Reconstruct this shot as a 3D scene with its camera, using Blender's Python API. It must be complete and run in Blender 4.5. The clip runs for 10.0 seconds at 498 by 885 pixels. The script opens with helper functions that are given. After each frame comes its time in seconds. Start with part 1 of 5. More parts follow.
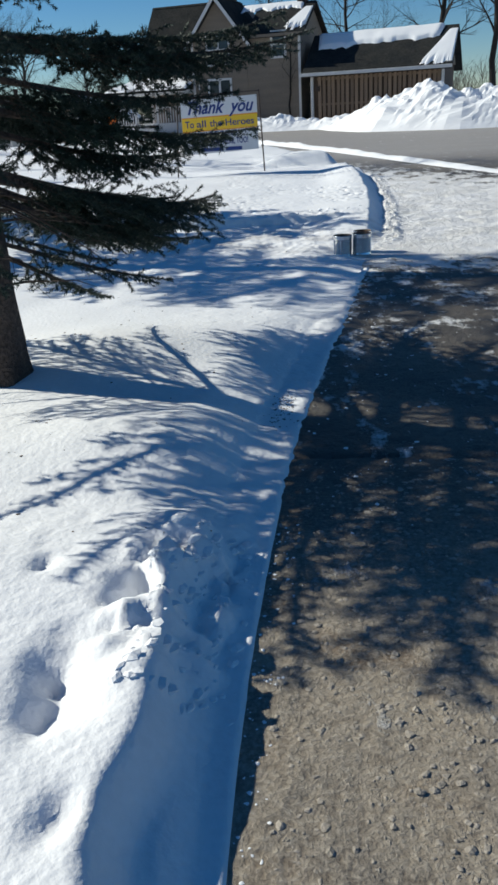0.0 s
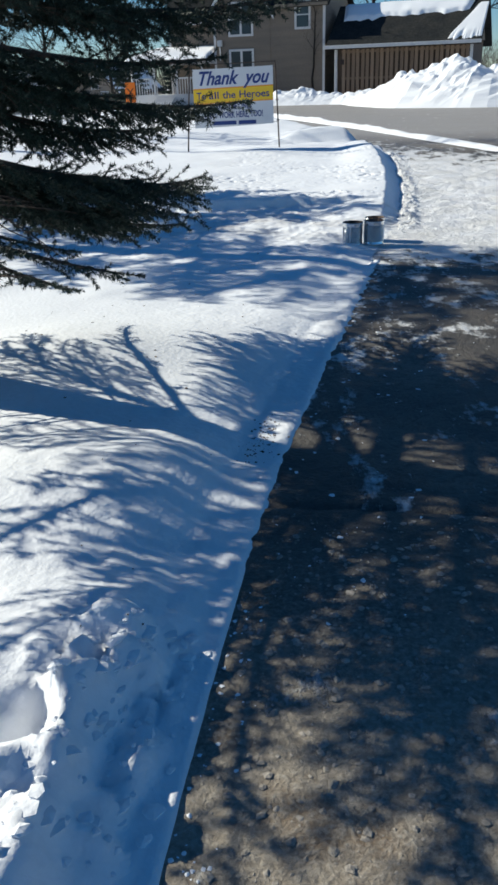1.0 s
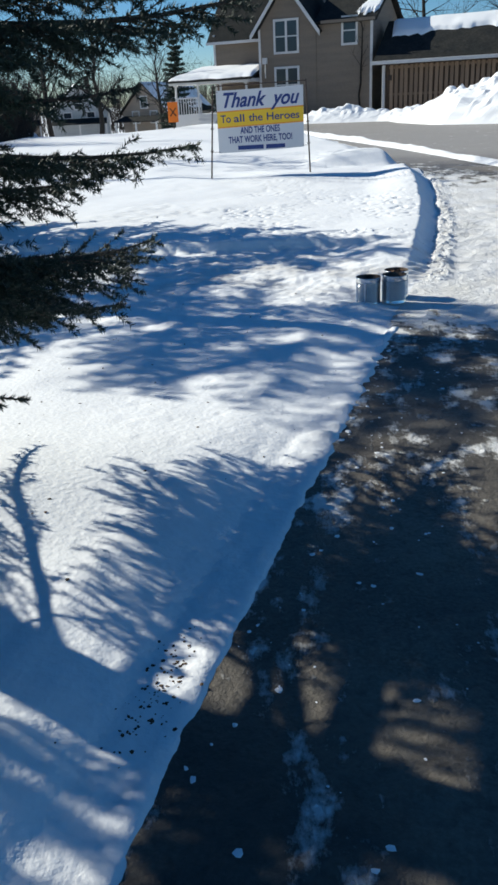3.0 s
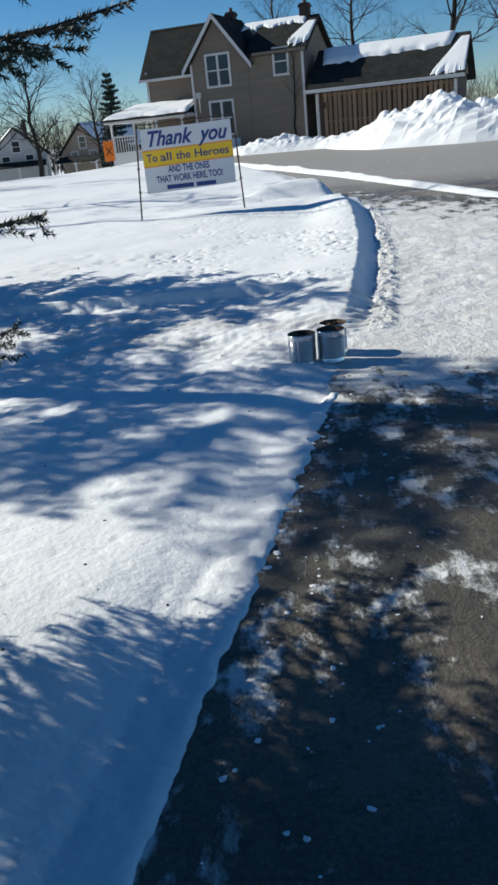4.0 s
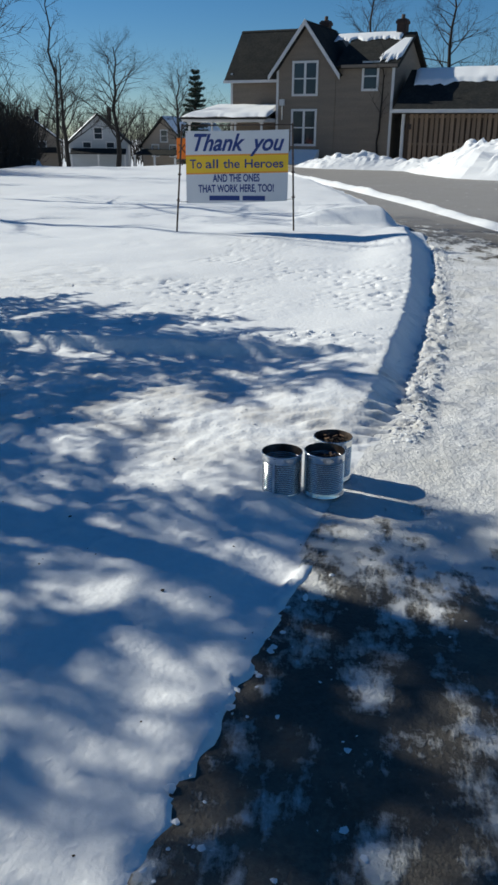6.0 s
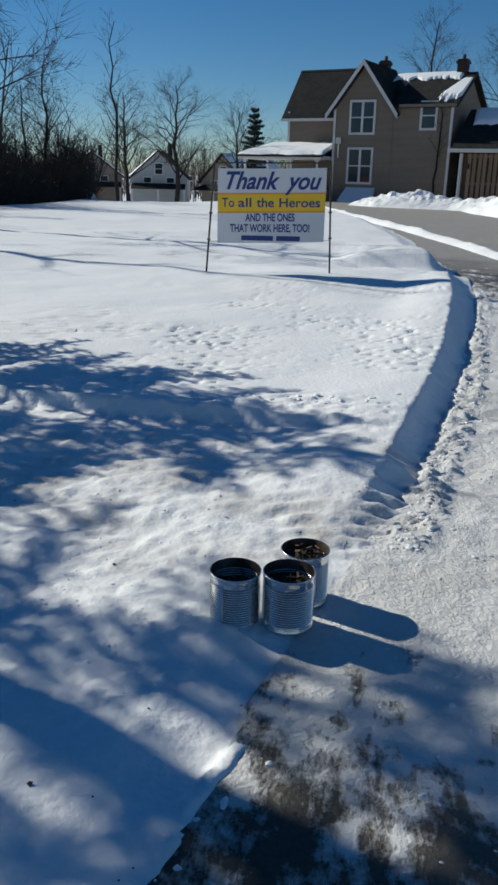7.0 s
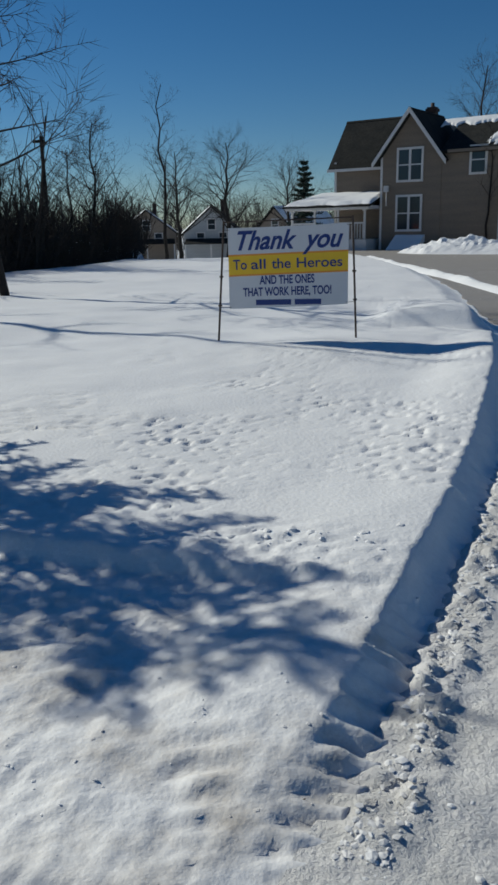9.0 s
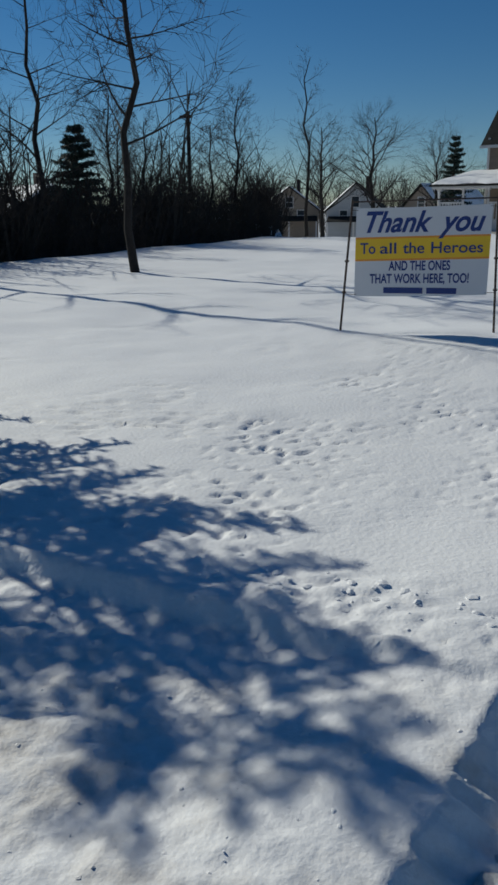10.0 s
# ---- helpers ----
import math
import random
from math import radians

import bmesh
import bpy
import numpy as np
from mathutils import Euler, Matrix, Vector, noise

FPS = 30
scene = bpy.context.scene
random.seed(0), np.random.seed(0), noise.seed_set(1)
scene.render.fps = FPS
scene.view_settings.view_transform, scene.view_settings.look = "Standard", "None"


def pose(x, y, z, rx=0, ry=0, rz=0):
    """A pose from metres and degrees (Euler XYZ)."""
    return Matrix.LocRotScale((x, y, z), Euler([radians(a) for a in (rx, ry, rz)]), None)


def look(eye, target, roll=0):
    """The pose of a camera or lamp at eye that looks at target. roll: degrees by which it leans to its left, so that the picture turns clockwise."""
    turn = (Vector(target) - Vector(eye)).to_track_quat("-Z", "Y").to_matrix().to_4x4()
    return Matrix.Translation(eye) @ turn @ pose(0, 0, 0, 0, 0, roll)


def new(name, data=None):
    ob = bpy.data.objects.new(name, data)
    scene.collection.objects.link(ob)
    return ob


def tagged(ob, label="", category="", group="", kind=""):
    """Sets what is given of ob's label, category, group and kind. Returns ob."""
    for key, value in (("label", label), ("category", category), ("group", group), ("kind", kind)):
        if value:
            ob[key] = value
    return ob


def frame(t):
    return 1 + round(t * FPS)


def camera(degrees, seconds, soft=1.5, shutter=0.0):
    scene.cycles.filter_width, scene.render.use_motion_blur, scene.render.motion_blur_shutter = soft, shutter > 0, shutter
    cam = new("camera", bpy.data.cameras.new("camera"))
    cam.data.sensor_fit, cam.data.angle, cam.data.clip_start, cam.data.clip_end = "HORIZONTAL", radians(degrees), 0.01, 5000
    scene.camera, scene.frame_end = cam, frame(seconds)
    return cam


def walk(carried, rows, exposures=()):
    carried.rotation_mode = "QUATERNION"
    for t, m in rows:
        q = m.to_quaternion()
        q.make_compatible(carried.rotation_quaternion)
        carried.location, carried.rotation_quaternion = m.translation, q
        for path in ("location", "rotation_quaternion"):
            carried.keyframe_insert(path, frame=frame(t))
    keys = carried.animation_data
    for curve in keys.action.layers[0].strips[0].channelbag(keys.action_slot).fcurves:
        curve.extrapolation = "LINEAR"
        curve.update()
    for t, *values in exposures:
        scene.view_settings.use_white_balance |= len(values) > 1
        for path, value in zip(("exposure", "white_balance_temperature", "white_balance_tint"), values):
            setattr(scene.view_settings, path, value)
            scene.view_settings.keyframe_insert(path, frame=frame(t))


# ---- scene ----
cam = camera(34.7, 10.0, soft=2.8)
PATH = [
    (0, (0.008, 0.252, 1.229), (0.006, 2.095, 0.452), -3.2),
    (0.5, (0.118, 0.558, 1.226), (0.077, 2.367, 0.374), -1.3),
    (1, (0.164, 0.824, 1.208), (0.126, 2.644, 0.379), -1.9),
    (1.5, (0.184, 1.143, 1.212), (0.11, 2.961, 0.382), -2.5),
    (2, (0.326, 1.441, 1.237), (0.212, 3.295, 0.496), -1.0),
    (3.5, (0.59, 2.372, 1.267), (0.427, 4.193, 0.457), -3.8),
    (4, (0.689, 2.77, 1.283), (0.625, 4.629, 0.548), -5.8),
    (4.5, (0.803, 3.154, 1.29), (0.65, 5.011, 0.563), -0.9),
    (5, (0.91, 3.447, 1.322), (0.801, 5.34, 0.685), -2.7),
    (5.5, (0.961, 3.863, 1.308), (0.845, 5.727, 0.592), -1.0),
    (7, (1.279, 4.997, 1.329), (0.971, 6.866, 0.689), 1.4),
    (7.5, (1.392, 5.296, 1.366), (1.078, 7.21, 0.878), -0.6),
    (8, (1.407, 5.616, 1.374), (1.084, 7.517, 0.843), 0.5),
    (8.5, (1.509, 5.916, 1.411), (1.071, 7.803, 0.914), 0.2),
    (9, (1.551, 6.244, 1.411), (1.084, 8.116, 0.884), -1.2),
    (9.5, (1.561, 6.597, 1.411), (0.938, 8.412, 0.849), -0.2),
    (10, (1.549, 6.893, 1.432), (0.775, 8.646, 0.858), -0.5),
]
EXPOSURES = [(0.0, 0.7, 5850, 4), (2.0, 1.04, 5850, 4), (3.5, 0.84, 5850, 4), (5.5, 0.6, 5850, 4), (7.5, 0.32, 5850, 4), (9.0, 0.08, 5850, 4), (10.0, -0.05, 5850, 4)]
walk(cam, [(t, look(eye, target, roll)) for t, eye, target, roll in PATH], EXPOSURES)

# ---- world and sun ----
SUN_ELEVATION = 30.0
SUN_WAY = Vector((0.933, -0.36, -math.tan(radians(SUN_ELEVATION)))).normalized()   # the way the light travels
world = bpy.data.worlds.new("sky")
world.use_nodes = True
scene.world = world
wn = world.node_tree.nodes
sky = wn.new("ShaderNodeTexSky")
sky.sky_type, sky.sun_disc = "NISHITA", False
sky.sun_elevation = radians(SUN_ELEVATION)
sky.sun_rotation = math.atan2(-0.933, 0.36)
sky.air_density, sky.dust_density, sky.ozone_density = 1.0, 0.0, 4.0
sky.altitude = 1500
wn["Background"].inputs["Strength"].default_value = 0.045
deep = wn.new("ShaderNodeHueSaturation")
deep.inputs["Saturation"].default_value = 1.22
world.node_tree.links.new(sky.outputs[0], deep.inputs["Color"])
world.node_tree.links.new(deep.outputs[0], wn["Background"].inputs["Color"])
sun_data = bpy.data.lights.new("sun", "SUN")
sun_data.energy, sun_data.angle, sun_data.color = 3.6, radians(0.53), (1.0, 0.89, 0.72)
sun = new("sun", sun_data)
sun.rotation_euler = SUN_WAY.to_track_quat("-Z", "Y").to_euler()

# ---- numeric noise ----
def _hash(i, j, seed):
    n = (i.astype(np.int64) * 374761393 + j.astype(np.int64) * 668265263 + seed * 1442695041) & 0x7FFFFFFF
    n = ((n ^ (n >> 13)) * 1274126177) & 0x7FFFFFFF
    return ((n ^ (n >> 16)) & 0xFFFF) / 65535.0


def vnoise(x, y, scale, seed=0):
    """Smooth noise, -1 to 1, with features of about scale metres."""
    x, y = x / scale, y / scale
    i, j = np.floor(x), np.floor(y)
    u, v = x - i, y - j
    u, v = u * u * (3 - 2 * u), v * v * (3 - 2 * v)
    a, b = _hash(i, j, seed), _hash(i + 1, j, seed)
    c, d = _hash(i, j + 1, seed), _hash(i + 1, j + 1, seed)
    return 2 * ((a * (1 - u) + b * u) * (1 - v) + (c * (1 - u) + d * u) * v) - 1


def fbm(x, y, scale, octaves=4, seed=0):
    out, amp = 0, 1.0
    for k in range(octaves):
        out = out + amp * vnoise(x + 17.3 * k, y - 9.1 * k, scale / 2 ** k, seed + k)
        amp *= 0.5
    return out


def step01(x, a, b):
    t = np.clip((np.asarray(x, float) - a) / (b - a), 0, 1)
    return t * t * (3 - 2 * t)


# ---- materials ----
def material(name, base, rough=0.8, metal=0.0, vary=0.15, scale=3.0, fine=60.0, bump=0.2, dist=0.01, second=None, amount=0.5, sharp=0.15, stretch=(1, 1, 1), spec=0.4, random=0.0):
    """Noise-varied surface: base colour, a second colour in patches, fine grain and bump."""
    m = bpy.data.materials.new(name)
    m.use_nodes = True
    nt = m.node_tree
    N, L = nt.nodes, nt.links
    b = N["Principled BSDF"]
    tc = N.new("ShaderNodeTexCoord")
    mp = N.new("ShaderNodeMapping")
    mp.inputs["Scale"].default_value = stretch
    L.new(tc.outputs["Object"], mp.inputs["Vector"])
    n1 = N.new("ShaderNodeTexNoise")
    n1.inputs["Scale"].default_value, n1.inputs["Detail"].default_value = scale, 6
    n2 = N.new("ShaderNodeTexNoise")
    n2.inputs["Scale"].default_value, n2.inputs["Detail"].default_value = fine, 4
    L.new(mp.outputs[0], n1.inputs["Vector"])
    L.new(tc.outputs["Object"], n2.inputs["Vector"])
    ramp = N.new("ShaderNodeMapRange")
    ramp.inputs["From Min"].default_value, ramp.inputs["From Max"].default_value = 0.5 - sharp + (0.5 - amount) * 0.5, 0.5 + sharp + (0.5 - amount) * 0.5
    L.new(n1.outputs["Fac"], ramp.inputs["Value"])
    mix = N.new("ShaderNodeMix")
    mix.data_type = "RGBA"
    second = second or tuple(c * (1 - vary) for c in base)
    mix.inputs["A"].default_value, mix.inputs["B"].default_value = (*base, 1), (*second, 1)
    L.new(ramp.outputs[0], mix.inputs["Factor"])
    hsv = N.new("ShaderNodeHueSaturation")
    L.new(mix.outputs["Result"], hsv.inputs["Color"])
    val = N.new("ShaderNodeMapRange")
    val.inputs["From Min"].default_value, val.inputs["From Max"].default_value = 0.3, 0.7
    val.inputs["To Min"].default_value, val.inputs["To Max"].default_value = 1 - vary, 1 + vary
    L.new(n2.outputs["Fac"], val.inputs["Value"])
    if random:
        info = N.new("ShaderNodeObjectInfo")
        rr = N.new("ShaderNodeMapRange")
        rr.inputs["To Min"].default_value, rr.inputs["To Max"].default_value = 1 - random, 1 + random
        L.new(info.outputs["Random"], rr.inputs["Value"])
        mul = N.new("ShaderNodeMath")
        mul.operation = "MULTIPLY"
        L.new(val.outputs[0], mul.inputs[0]), L.new(rr.outputs[0], mul.inputs[1])
        L.new(mul.outputs[0], hsv.inputs["Value"])
    else:
        L.new(val.outputs[0], hsv.inputs["Value"])
    L.new(hsv.outputs[0], b.inputs["Base Color"])
    b.inputs["Roughness"].default_value, b.inputs["Metallic"].default_value = rough, metal
    b.inputs["Specular IOR Level"].default_value = spec
    if bump:
        bp = N.new("ShaderNodeBump")
        bp.inputs["Strength"].default_value, bp.inputs["Distance"].default_value = bump, dist
        L.new(n2.outputs["Fac"], bp.inputs["Height"])
        L.new(bp.outputs[0], b.inputs["Normal"])
    return m


def snow_material():
    m = material("snow", (0.86, 0.87, 0.89), rough=0.65, vary=0.03, scale=1.2, fine=42, bump=0.45, dist=0.010, spec=0.3)
    # trampled, slightly soiled snow round the cans
    nt = m.node_tree
    N, L = nt.nodes, nt.links
    b = N["Principled BSDF"]
    was = b.inputs["Base Color"].links[0].from_socket
    tc, sep, n = N.new("ShaderNodeTexCoord"), N.new("ShaderNodeSeparateXYZ"), N.new("ShaderNodeTexNoise")
    n.inputs["Scale"].default_value, n.inputs["Detail"].default_value, n.inputs["Roughness"].default_value = 2.6, 8, 0.7
    L.new(tc.outputs["Object"], sep.inputs[0]), L.new(tc.outputs["Object"], n.inputs["Vector"])
    fac = n.outputs["Fac"]
    for sock, lo, hi in ((sep.outputs["Y"], 7.0, 7.8), (sep.outputs["Y"], 9.3, 8.4), (sep.outputs["X"], -2.5, 0.2), (n.outputs["Fac"], 0.42, 0.68)):
        r, mu = N.new("ShaderNodeMapRange"), N.new("ShaderNodeMath")
        r.inputs["From Min"].default_value, r.inputs["From Max"].default_value = lo, hi
        L.new(sock, r.inputs["Value"])
        mu.operation = "MULTIPLY"
        L.new(r.outputs[0], mu.inputs[0]), L.new(fac, mu.inputs[1])
        fac = mu.outputs[0]
    mx = N.new("ShaderNodeMix")
    mx.data_type = "RGBA"
    L.new(fac, mx.inputs["Factor"]), L.new(was, mx.inputs["A"])
    mx.inputs["B"].default_value = (0.42, 0.37, 0.31, 1)
    L.new(mx.outputs["Result"], b.inputs["Base Color"])
    return m


def pavement_material():
    """Gritty tan-grey pavement, damp in places, under streaks of packed snow that grow denser along the drive."""
    m = bpy.data.materials.new("driveway_surface")
    m.use_nodes = True
    nt = m.node_tree
    N, L = nt.nodes, nt.links
    b = N["Principled BSDF"]
    tc = N.new("ShaderNodeTexCoord")

    def noise_node(scale, detail=6, stretch=None, rough=0.55):
        n = N.new("ShaderNodeTexNoise")
        n.inputs["Scale"].default_value, n.inputs["Detail"].default_value, n.inputs["Roughness"].default_value = scale, detail, rough
        if stretch:
            mp = N.new("ShaderNodeMapping")
            mp.inputs["Scale"].default_value = stretch
            mp.inputs["Rotation"].default_value = (0, 0, radians(16))
            L.new(tc.outputs["Object"], mp.inputs["Vector"])
            L.new(mp.outputs[0], n.inputs["Vector"])
        else:
            L.new(tc.outputs["Object"], n.inputs["Vector"])
        return n

    def ranged(sock, a, c, lo=0.0, hi=1.0):
        r = N.new("ShaderNodeMapRange")
        for k, v in zip(("From Min", "From Max", "To Min", "To Max"), (a, c, lo, hi)):
            r.inputs[k].default_value = v
        L.new(sock, r.inputs["Value"])
        return r.outputs[0]

    def math_node(op, p, q):
        n = N.new("ShaderNodeMath")
        n.operation = op
        for k, v in enumerate((p, q)):
            if isinstance(v, (int, float)):
                n.inputs[k].default_value = v
            else:
                L.new(v, n.inputs[k])
        return n.outputs[0]

    def mixed(fac, a, c):
        n = N.new("ShaderNodeMix")
        n.data_type = "RGBA"
        for k, v in (("Factor", fac), ("A", a), ("B", c)):
            if isinstance(v, tuple):
                n.inputs[k].default_value = v
            else:
                L.new(v, n.inputs[k])
        return n.outputs["Result"]

    grit, blotch, wetn = noise_node(75, 8, None, 0.7), noise_node(2.3, 6), noise_node(0.9, 5)
    col = mixed(ranged(blotch.outputs[0], 0.38, 0.62), (0.31, 0.265, 0.205, 1), (0.19, 0.165, 0.135, 1))
    stain = noise_node(3.1, 3)
    col = mixed(ranged(stain.outputs[0], 0.54, 0.7, 0, 0.75), col, (0.17, 0.11, 0.06, 1))
    col = mixed(ranged(grit.outputs[0], 0.42, 0.68), col, (0.42, 0.375, 0.31, 1))
    pebble = noise_node(26, 5, None, 0.6)
    col = mixed(ranged(pebble.outputs[0], 0.52, 0.66, 0, 0.55), col, (0.13, 0.105, 0.08, 1))
    sep = N.new("ShaderNodeSeparateXYZ")
    L.new(tc.outputs["Object"], sep.inputs[0])
    # damp asphalt after the dry gritty apron
    wob = noise_node(1.6, 4)
    along = math_node("ADD", sep.outputs["Y"], math_node("MULTIPLY", wob.outputs[0], 1.2))
    damp = ranged(along, 2.5, 3.4)
    damp = math_node("MULTIPLY", damp, ranged(wetn.outputs[0], 0.35, 0.6, 0.55, 1.0))
    col = mixed(math_node("MULTIPLY", damp, 0.88), col, (0.034, 0.032, 0.031, 1))
    # dry road, whitened by salt
    col = mixed(ranged(along, 15.0, 21.0, 0.0, 0.85), col, (0.37, 0.35, 0.33, 1))
    # snow film: streaks and clods
    streak = noise_node(2.4, 9, (1.8, 0.7, 1), 0.7)
    clod = noise_node(9, 6, None, 0.65)
    field = math_node("ADD", math_node("MULTIPLY", streak.outputs[0], 0.65), math_node("MULTIPLY", clod.outputs[0], 0.35))
    cover1 = ranged(along, 3.2, 6.0, -0.035, 0.014)
    cover2 = ranged(along, 6.9, 7.9, 0.0, 0.20)
    beyond = math_node("ADD", along, math_node("MULTIPLY", math_node("MAXIMUM", math_node("SUBTRACT", sep.outputs["X"], 2.3), 0.0), 1.6))
    far = ranged(beyond, 12.5, 20.0, 0.0, -0.27)
    near = ranged(along, 1.0, 2.6, -0.12, 0.0)
    total = math_node("ADD", math_node("ADD", field, cover1), math_node("ADD", math_node("ADD", cover2, far), near))
    snowy = ranged(total, 0.52, 0.58)
    col = mixed(snowy, col, mixed(ranged(blotch.outputs[0], 0.35, 0.65), (0.79, 0.79, 0.80, 1), (0.66, 0.65, 0.63, 1)))
    L.new(col, b.inputs["Base Color"])
    rough = math_node("SUBTRACT", 0.85, math_node("MULTIPLY", damp, 0.3))
    L.new(math_node("MAXIMUM", rough, math_node("MULTIPLY", snowy, 0.75)), b.inputs["Roughness"])
    b.inputs["Specular IOR Level"].default_value = 0.3
    h = math_node("ADD", math_node("ADD", math_node("MULTIPLY", grit.outputs[0], 0.5), math_node("MULTIPLY", pebble.outputs[0], -0.9)), math_node("MULTIPLY", snowy, math_node("ADD", 0.5, clod.outputs[0])))
    bp = N.new("ShaderNodeBump")
    bp.inputs["Strength"].default_value, bp.inputs["Distance"].default_value = 1.0, 0.015
    L.new(h, bp.inputs["Height"])
    L.new(bp.outputs[0], b.inputs["Normal"])
    return m


SNOW = snow_material()
PAVEMENT = pavement_material()
BARK = material("spruce_bark", (0.10, 0.075, 0.06), rough=0.95, vary=0.4, scale=14, fine=60, bump=0.9, dist=0.03, second=(0.05, 0.04, 0.035), stretch=(1, 1, 0.25))
GREYBARK = material("bare_bark", (0.024, 0.021, 0.019), rough=0.95, vary=0.25, scale=8, fine=40, bump=0.3, second=(0.016, 0.014, 0.013))
NEEDLE = material("needles", (0.026, 0.048, 0.034), rough=0.6, vary=0.3, scale=4, fine=30, bump=0, second=(0.016, 0.032, 0.025))
BRUSH = material("brush", (0.055, 0.043, 0.035), rough=0.95, vary=0.3, scale=0.6, fine=8, bump=0, second=(0.035, 0.032, 0.026))
TIN = material("tinned_steel", (0.80, 0.81, 0.82), rough=0.2, metal=1.0, vary=0.05, scale=18, fine=45, bump=0.04, dist=0.003, second=(0.66, 0.67, 0.68), stretch=(1, 1, 0.2))
TIN_IN = material("stained_tin", (0.16, 0.13, 0.11), rough=0.6, metal=0.7, vary=0.3, scale=20, fine=60, bump=0.2, second=(0.07, 0.05, 0.04))
SOIL = material("can_litter", (0.05, 0.035, 0.025), rough=0.95, vary=0.5, scale=40, fine=120, bump=0.9, dist=0.01, second=(0.02, 0.016, 0.013))
CHIP = material("wood_chip", (0.16, 0.10, 0.06), rough=0.85, vary=0.3, scale=30, fine=90, bump=0.3, second=(0.14, 0.08, 0.05), random=0.3)
IRON = material("dark_steel", (0.045, 0.04, 0.04), rough=0.55, metal=0.6, vary=0.25, scale=20, fine=80, bump=0.15, second=(0.09, 0.06, 0.045))
VINYL = material("banner_white", (0.66, 0.67, 0.69), rough=0.55, vary=0.03, scale=5, fine=200, bump=0.1, dist=0.002)
YELLOW = material("banner_yellow", (0.85, 0.55, 0.03), rough=0.55, vary=0.04, scale=5, fine=200, bump=0.1, dist=0.002)
ORANGE_EDGE = material("banner_orange", (0.80, 0.33, 0.04), rough=0.55, vary=0.04, scale=5, fine=200, bump=0)
INK = material("banner_blue", (0.02, 0.045, 0.20), rough=0.5, vary=0.05, scale=8, fine=150, bump=0)
SIDING = material("taupe_siding", (0.215, 0.175, 0.135), rough=0.85, vary=0.06, scale=0.5, fine=12, bump=0.2, dist=0.01, second=(0.18, 0.15, 0.12), stretch=(1, 1, 8))
TRIM = material("white_trim", (0.62, 0.61, 0.60), rough=0.6, vary=0.05, scale=2, fine=30, bump=0.05)
SHINGLE = material("dark_shingles", (0.022, 0.024, 0.025), spec=0.08, rough=0.95, vary=0.25, scale=1.5, fine=9, bump=0.6, dist=0.02, second=(0.034, 0.034, 0.032))
FENCE = material("weathered_boards", (0.26, 0.185, 0.125), rough=0.85, vary=0.15, scale=3, fine=30, bump=0.3, second=(0.22, 0.15, 0.10), stretch=(6, 6, 0.4), random=0.18)
# board brown with the shade of the slat gaps put into its colour
SHADE_BOARD = material("shade_boards", (0.10, 0.07, 0.05), rough=0.9, vary=0.2, scale=3, fine=20, bump=0.2)
BRICK = material("chimney_brick", (0.055, 0.035, 0.03), rough=0.9, vary=0.3, scale=6, fine=25, bump=0.5, second=(0.035, 0.026, 0.024))
PALE_SIDING = material("pale_siding", (0.42, 0.44, 0.46), rough=0.85, vary=0.08, scale=0.6, fine=10, bump=0.2, stretch=(1, 1, 8))
TAN_SIDING = material("tan_siding", (0.30, 0.25, 0.20), rough=0.85, vary=0.08, scale=0.6, fine=10, bump=0.2, stretch=(1, 1, 8))
ORANGE = material("orange_sheeting", (0.85, 0.20, 0.01), rough=0.5, vary=0.06, scale=5, fine=40, bump=0.05)
STONE = material("loose_stone", (0.38, 0.34, 0.29), rough=0.9, vary=0.2, scale=25, fine=150, bump=0.5, second=(0.26, 0.235, 0.20))
LEAFLITTER = material("dead_leaf", (0.09, 0.055, 0.03), rough=0.9, vary=0.4, scale=30, fine=100, bump=0.3, second=(0.04, 0.028, 0.02))
CURTAIN = material("curtain", (0.35, 0.38, 0.40), rough=0.9, vary=0.1, scale=3, fine=20, bump=0.2, stretch=(8, 8, 0.5))


def glass_material():
    m = bpy.data.materials.new("window_glass")
    m.use_nodes = True
    b = m.node_tree.nodes["Principled BSDF"]
    b.inputs["Base Color"].default_value = (0.03, 0.04, 0.05, 1)
    b.inputs["Roughness"].default_value = 0.05
    b.inputs["Specular IOR Level"].default_value = 0.6
    return m


GLASS = glass_material()


# ---- mesh helpers ----
def thing(name, m, label, category, group="", kind=""):
    ob = new(name)
    ob.empty_display_size = 0.1
    ob.matrix_world = m
    return tagged(ob, label, category, group, kind)


def part(name, bm, mat, parent=None, label=""):
    """Links a bmesh as one mesh object, under its thing or part."""
    me = bpy.data.meshes.new(name)
    bm.normal_update()
    bm.to_mesh(me)
    bm.free()
    me.materials.append(mat)
    ob = new(name, me)
    if parent:
        ob.parent = parent
    return tagged(ob, label)


def mesh_part(name, verts, faces, mat, parent=None, label="", smooth=False):
    me = bpy.data.meshes.new(name)
    verts = np.asarray(verts, np.float32)
    faces = np.asarray(faces, np.int32)
    k = faces.shape[1]
    me.vertices.add(len(verts)), me.loops.add(faces.size), me.polygons.add(len(faces))
    me.vertices.foreach_set("co", verts.ravel())
    me.loops.foreach_set("vertex_index", faces.ravel())
    me.polygons.foreach_set("loop_start", np.arange(0, faces.size, k, dtype=np.int32))
    me.polygons.foreach_set("use_smooth", np.full(len(faces), smooth))
    me.update(calc_edges=True)
    me.materials.append(mat)
    ob = new(name, me)
    if parent:
        ob.parent = parent
    return tagged(ob, label)


